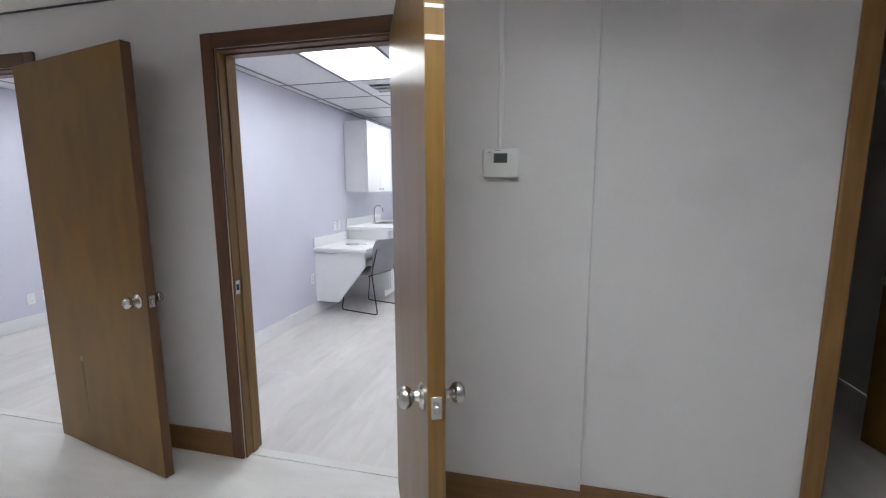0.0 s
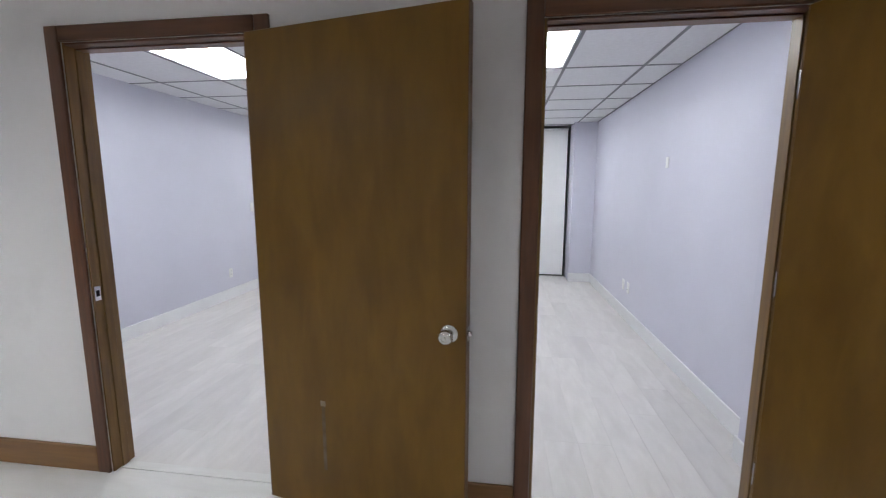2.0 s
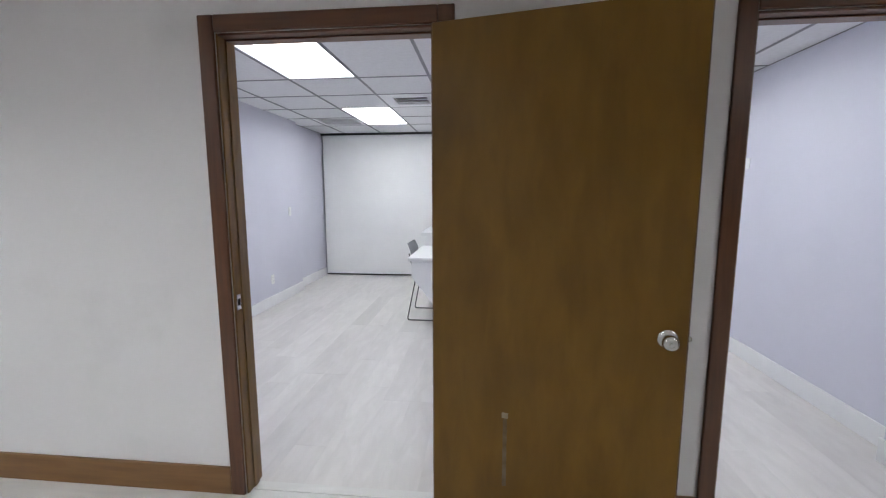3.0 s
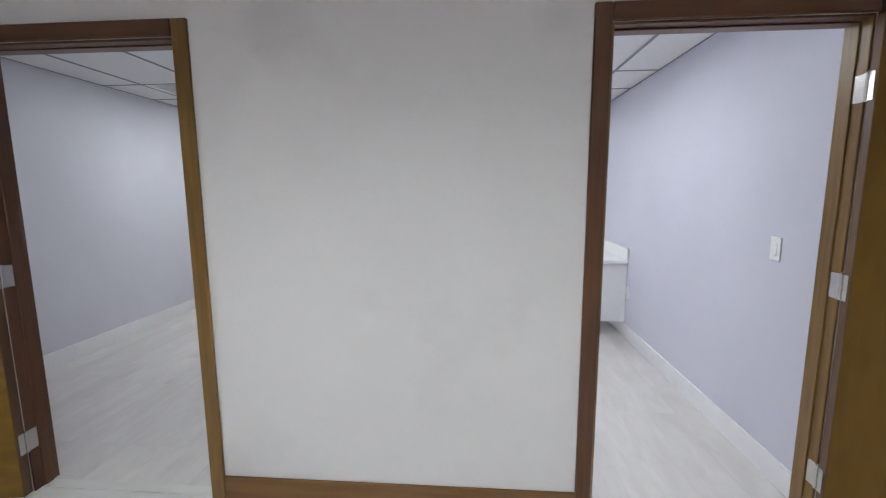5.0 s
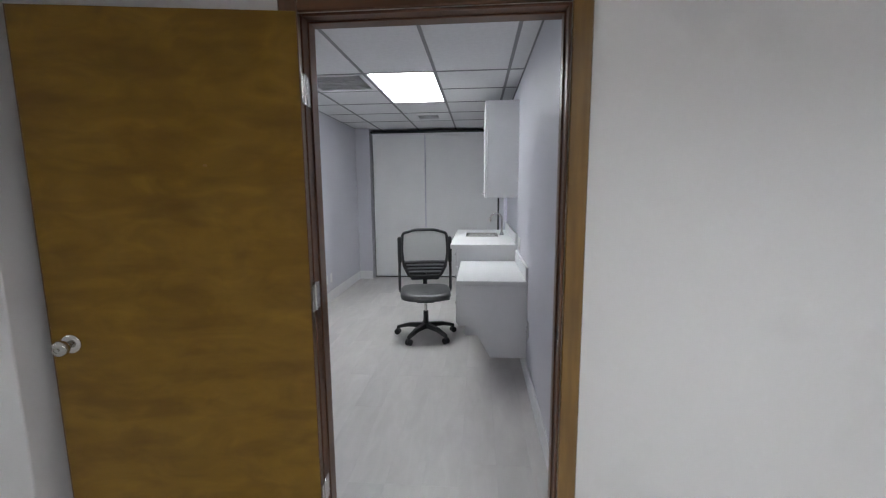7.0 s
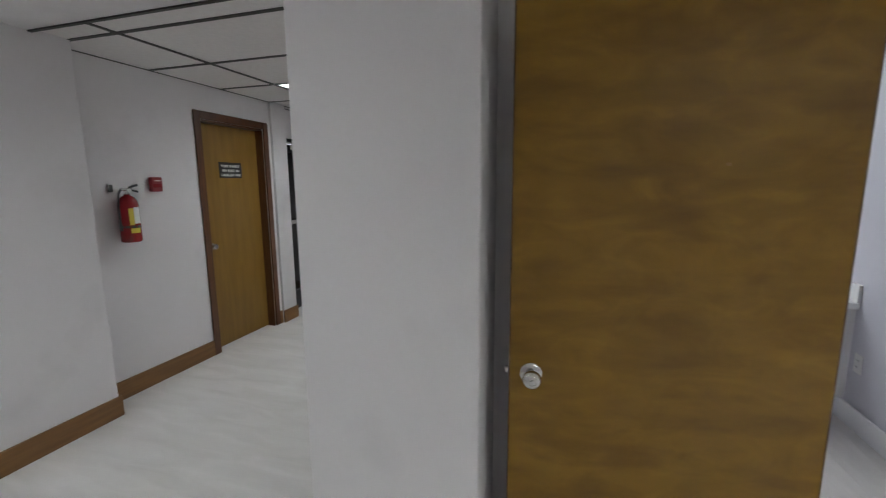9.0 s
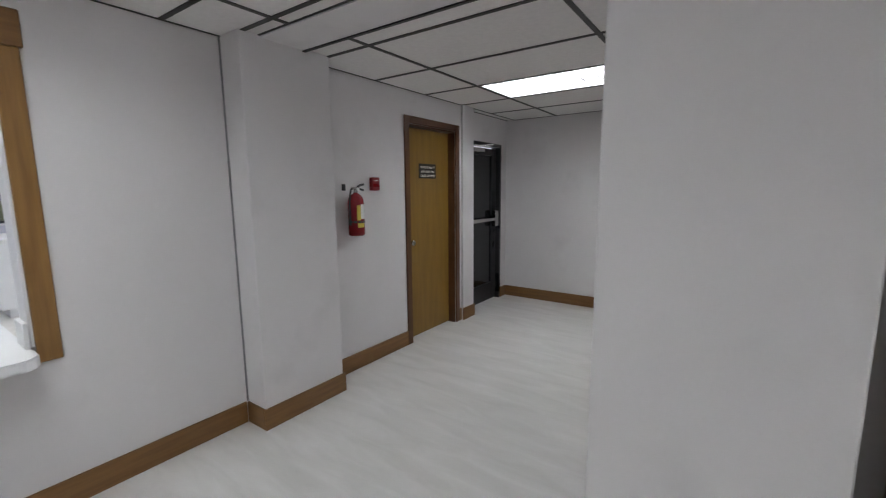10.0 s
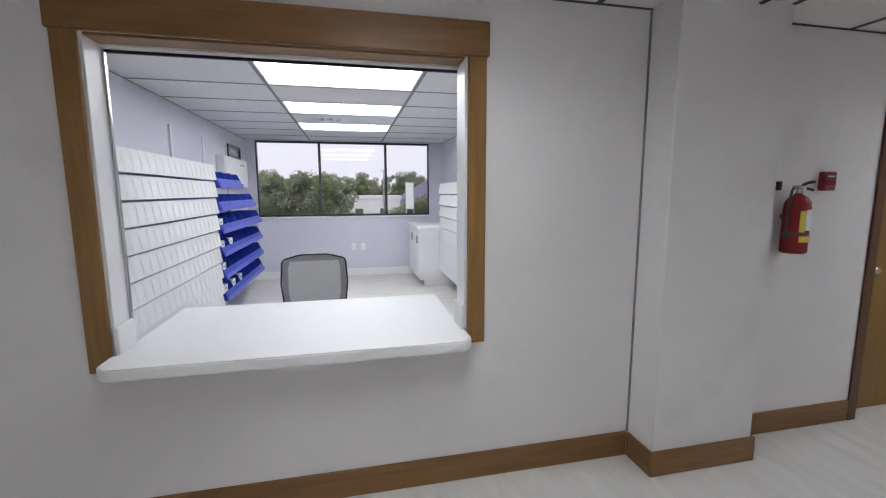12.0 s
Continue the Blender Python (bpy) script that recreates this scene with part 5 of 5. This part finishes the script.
for z in ROWS:
    for i in range(17):
        o = new("storage_bin", white_bin)
        o.matrix_world = pose(SPLIT + 0.0015 + 0.1115 * i, PL + 0.033, z, 0, 0, 0)
        tagged(o, "small white plastic storage bin hung on a wall rail", "storage bin", "white storage bins")
# blue shelf liners under the far ends of the upper white rows
for z, end in zip(ROWS, (-11.0, -11.05, -11.25, -11.5)):
    boxes("liner", M["bin_blue"], rack, [(SPLIT, end, PL + 0.033, PL + 0.28, z - 0.012, z - 0.002)], r=0.002, label="blue plastic shelf liner")
blue_bin = bin_mesh("storage_bin", 0.312, 0.30, 0.165, M["bin_blue"], 0.55)
for j, z in enumerate(BLUE_ROWS):
    for i in range((3, 5, 6, 6, 6, 6)[j]):
        o = new("storage_bin", blue_bin)
        o.matrix_world = pose(SPLIT - 0.012 - 0.312 - 0.316 * i, PL + 0.033, z, 0, 0, 0)
        tagged(o, "blue plastic storage bin hung on a wall rail", "storage bin", "blue storage bins")
for j, i in ((2, 0), (3, 0), (3, 1), (4, 0), (5, 0), (5, 1), (5, 2)):
    ob = thing("medicine_box", "small white carton standing in a blue bin", "box", "cartons in bins", at=pose(SPLIT - 0.324 - 0.316 * i + 0.10, PL + 0.22, BLUE_ROWS[j] + 0.005))
    boxes("carton", M["card"], ob, [(0, 0.12, 0, 0.06, 0, 0.14)], r=0.002)
    boxes("print", M["grey_plastic"], ob, [(0.02, 0.10, 0.06, 0.0605, 0.095, 0.11)])
# right-hand rack and sink cabinet
rack = thing("bin_rack", "white wall rails carrying rows of small storage bins", "bin rack", "pharmacy bin racks")
for x in (-13.35, -12.5, -11.7):
    boxes("upright", M["trim_white"], rack, [(x - 0.015, x + 0.015, PR - 0.02, PR, 0.2, 1.7)], r=0.002)
RR = [1.41 - 0.165 * k for k in range(8)]
for z in RR:
    boxes("rail", M["trim_white"], rack, [(-13.38, -11.5, PR - 0.032, PR - 0.02, z + 0.04, z + 0.10)], r=0.002)
    for i in range(17):
        o = new("storage_bin", white_bin)
        o.matrix_world = pose(-11.50 - 0.1115 * i, PR - 0.033, z, 0, 0, 180)
        tagged(o, "small white plastic storage bin hung on a wall rail", "storage bin", "white storage bins")
ob = thing("base_cabinet", "white base cabinet with a counter in the pharmacy corner", "cabinet", at=pose(0, 0, 0))
boxes("body", M["white_lam"], ob, [(-14.45, -13.42, PR - 0.60, PR, 0.1, 0.87), (-14.45, -13.45, PR - 0.53, PR, 0, 0.1)])
boxes("counter", M["counter"], ob, [(-14.48, -13.40, PR - 0.64, PR, 0.87, 0.915)], r=0.008, seg=2)
for a, b in ((-14.43, -13.94), (-13.93, -13.44)):
    d = boxes("door", M["white_lam"], ob, [(a, b, PR - 0.62, PR - 0.602, 0.12, 0.86)], r=0.002)
    boxes("handle", M["nickel"], d, [(b - 0.06, b - 0.05, PR - 0.65, PR - 0.62, 0.66, 0.78)], r=0.003)
ob = thing("wall_panel", "beige electrical panel box on the wall behind the bins", "panel box", at=pose(-13.55, PL, 1.62))
boxes("enclosure", M["plastic_white"], ob, [(-0.60, 0.60, 0, 0.10, -0.1, 0.28)], r=0.004)
boxes("panel_door", M["trim_white"], ob, [(-0.55, 0.55, 0.10, 0.106, -0.06, 0.24)], r=0.002)
boxes("marking", M["grey_plastic"], ob, [(-0.36, -0.14, 0.106, 0.1065, 0.19, 0.21)])
ob = thing("transom_vent", "dark framed opening high on the pharmacy wall", "wall vent", at=pose(-13.5, PL, 1.92))
boxes("frame", M["plastic_dark"], ob, [(-0.65, 0.0, 0, 0.02, 0, 0.03), (-0.65, 0.0, 0, 0.02, 0.15, 0.18), (-0.65, -0.62, 0, 0.02, 0.03, 0.15), (-0.03, 0.0, 0, 0.02, 0.03, 0.15)])
boxes("pane", M["lcd"], ob, [(-0.62, -0.03, 0, 0.008, 0.03, 0.15)])

# ---- outside ----
GZ = -3.7
M["grass"] = material("grass_and_lot", (0.10, 0.13, 0.05), 0.9, colour2=(0.16, 0.16, 0.14), scale=0.08)
structure("ground", M["grass"], [(-1500, 300, -900, 900, GZ - 0.2, GZ)], "grass and parking ground far below the window", "ground")
M["bark"] = material("bark", (0.09, 0.065, 0.045), 0.9, colour2=(0.14, 0.11, 0.08), scale=9, bump=0.6, bump_scale=20)


def leaf_material(name, a, b):
    m = material(name, a, 0.6, colour2=b, scale=0.5, thin=0.35)
    return m


# greens paler than real foliage: the haze over the view is mixed into them
M["leaf"] = leaf_material("leaves", (0.20, 0.235, 0.135), (0.33, 0.36, 0.215))


def tree(label, seed, height, spread):
    rnd = random.Random(seed)
    ob = thing("tree", label, "tree", "trees outside")
    bm = bmesh.new()
    cyl(bm, (0, 0, 0), (0, 0, height * 0.45), 0.22, 0.13, 10)
    tips = []
    for k in range(9):
        a = rnd.uniform(0, 6.28)
        h0 = height * rnd.uniform(0.25, 0.45)
        p = Vector((math.cos(a) * spread * rnd.uniform(0.35, 0.75), math.sin(a) * spread * rnd.uniform(0.35, 0.75), height * rnd.uniform(0.5, 0.9)))
        cyl(bm, (0, 0, h0), p, 0.09, 0.025, 7)
        tips.append(p)
    part("trunk", bm, M["bark"], ob, "brown trunk and limbs", True)
    verts, faces = [], []
    for tip in tips + [Vector((0, 0, height * 0.75)), Vector((0, 0, height * 0.55))]:
        for c in range(9):
            cc = tip + Vector((rnd.gauss(0, 0.28), rnd.gauss(0, 0.28), rnd.gauss(0, 0.22))) * spread * 0.8
            rad = rnd.uniform(0.35, 0.7)
            for q in range(120):
                d = Vector((rnd.gauss(0, 1), rnd.gauss(0, 1), rnd.gauss(0, 0.8))).normalized() * rad * rnd.uniform(0.5, 1.05)
                u = Vector((rnd.gauss(0, 1), rnd.gauss(0, 1), rnd.gauss(0, 1))).normalized()
                v = u.orthogonal().normalized()
                s = rnd.uniform(0.07, 0.15)
                p = cc + d
                i = len(verts)
                verts += [p - u * s, p + v * s * 0.6, p + u * s, p - v * s * 0.6]
                faces.append((i, i + 1, i + 2, i + 3))
    me = bpy.data.meshes.new("crown")
    me.from_pydata([tuple(v) for v in verts], [], faces)
    me.materials.append(M["leaf"])
    crown = new("crown", me)
    crown.parent = ob
    crown["label"] = "dense green crown of small leaves"
    return ob


t1 = tree("broad green tree beyond the window", 1, 7.2, 2.9)
t2 = tree("tall green tree in the far tree line", 2, 8.0, 3.2)
t3 = tree("low rounded green bush tree", 3, 4.6, 1.9)
t1.matrix_world = pose(-43, -5.2, GZ)
t2.matrix_world = pose(-70, -14, GZ)
t3.matrix_world = pose(-49, 4.9, GZ)
for x, y, s in ((-42, -8.6, 40), (-46, -4.0, 170), (-41, -12, 260)):
    copy_thing(t1, pose(x, y, GZ, 0, 0, s))
for i in range(11):
    copy_thing(t2, pose(-74 - 9 * (i % 2), -20 + 4.6 * i, GZ - 0.3 * (i % 3), 0, 0, 47 * i))
M["render_white"] = material("white_stucco", (0.72, 0.72, 0.72), 0.8, colour2=(0.78, 0.78, 0.78), scale=1.5, bump=0.2)
ob = thing("warehouse", "long low white flat-roofed building across the lot", "building", at=pose(-56, -1.5, GZ))
boxes("wall", M["render_white"], ob, [(-6, 0, -6, 5.6, 0, 4.4)])
boxes("roof", M["trim_white"], ob, [(-6.1, 0.1, -6.1, 5.7, 4.4, 4.75)])
for y in (-3.0, 0.4, 3.2):
    w = boxes("window", M["lcd"], ob, [(0.0, 0.03, y, y + 0.9, 2.4, 3.3)])
    boxes("frame", M["trim_white"], w, [(0.0, 0.05, y - 0.08, y, 2.4, 3.3), (0.0, 0.05, y + 0.9, y + 0.98, 2.4, 3.3)])
M["roof_slate"] = material("violet_grey_roof", (0.13, 0.12, 0.19), 0.7, colour2=(0.18, 0.165, 0.25), scale=3)
ob = thing("house", "low house with a violet grey hipped roof", "house", at=pose(-56, 7.6, GZ))
boxes("wall", M["render_white"], ob, [(-7, 0, -3.4, 6, 0, 4.0)])
bm = bmesh.new()
v = [bm.verts.new(p) for p in ((-7.4, -3.8, 4.0), (0.4, -3.8, 4.0), (0.4, 6.4, 4.0), (-7.4, 6.4, 4.0), (-3.5, -0.2, 6.4), (-3.5, 3.0, 6.4))]
for f in ((0, 1, 4), (1, 2, 5, 4), (2, 3, 5), (3, 0, 4, 5), (3, 2, 1, 0)):
    bm.faces.new([v[i] for i in f])
part("roof", bm, M["roof_slate"], ob, "violet grey shingle roof")
for y in (-2.2, 0.6, 3.0):
    boxes("window", M["lcd"], ob, [(0.0, 0.03, y, y + 1.1, 1.6, 2.9)])
ob = thing("street_lamp", "tall grey parking lot lamp post", "lamp post", at=pose(-50, 1.7, GZ))
bm = bmesh.new()
cyl(bm, (0, 0, 0), (0, 0, 7.2), 0.09, 0.05, 10)
part("pole", bm, M["nickel"], ob, "", True)
boxes("lamp_head", M["trim_white"], ob, [(-0.15, 0.15, -0.35, 0.35, 7.2, 7.35)], r=0.03)
ob = thing("sign_pylon", "white roadside sign pylon with a dark panel", "sign", at=pose(-46, 3.75, GZ))
boxes("board", M["trim_white"], ob, [(-0.1, 0.1, -0.35, 0.35, 1.5, 6.0)], r=0.02)
boxes("panel", M["plastic_dark"], ob, [(0.1, 0.12, -0.3, 0.3, 3.0, 3.6)])
boxes("post", M["nickel"], ob, [(-0.06, 0.06, -0.06, 0.06, 0, 1.5)])

# ---- floor planks of the exam rooms ----
plank_sizes = {}


def plank(x, y, w, d):
    """One bevelled vinyl plank with its corner at x, y; alike planks share a mesh."""
    key = (round(w, 3), round(d, 3))
    if key not in plank_sizes:
        bm = bmesh.new()
        e = 0.0005
        low = [bm.verts.new(p) for p in ((0, 0, -0.004), (w, 0, -0.004), (w, d, -0.004), (0, d, -0.004))]
        mid = [bm.verts.new((v.co.x, v.co.y, -e)) for v in low]
        top = [bm.verts.new(p) for p in ((e, e, 0), (w - e, e, 0), (w - e, d - e, 0), (e, d - e, 0))]
        for a, b in ((low, mid), (mid, top)):
            for i in range(4):
                bm.faces.new((a[i], a[(i + 1) % 4], b[(i + 1) % 4], b[i]))
        bm.faces.new(top)
        me = bpy.data.meshes.new("plank")
        bm.to_mesh(me)
        bm.free()
        me.materials.append(M["plank"])
        plank_sizes[key] = me
    o = new("plank", plank_sizes[key])
    o.matrix_world = pose(x, y, 0)
    o.parent = rooms_floor


PLANK_W, PLANK_L = 0.185, 1.22
stagger = random.Random(11)
for x0, x1 in ((AL, AR), (BLR, BR), (CL, CR)):
    x = x0
    while x < x1 - 0.001:
        w = min(PLANK_W, x1 - x)
        y, y1 = 0.085, 5.4
        d = PLANK_L * stagger.choice((0.25, 0.4, 0.55, 0.7, 0.85, 1.0))
        while y < y1 - 0.001:
            d = min(d, y1 - y)
            plank(x, y, w - 0.0003, d - 0.0003)
            y, d = y + d, PLANK_L
        x += PLANK_W
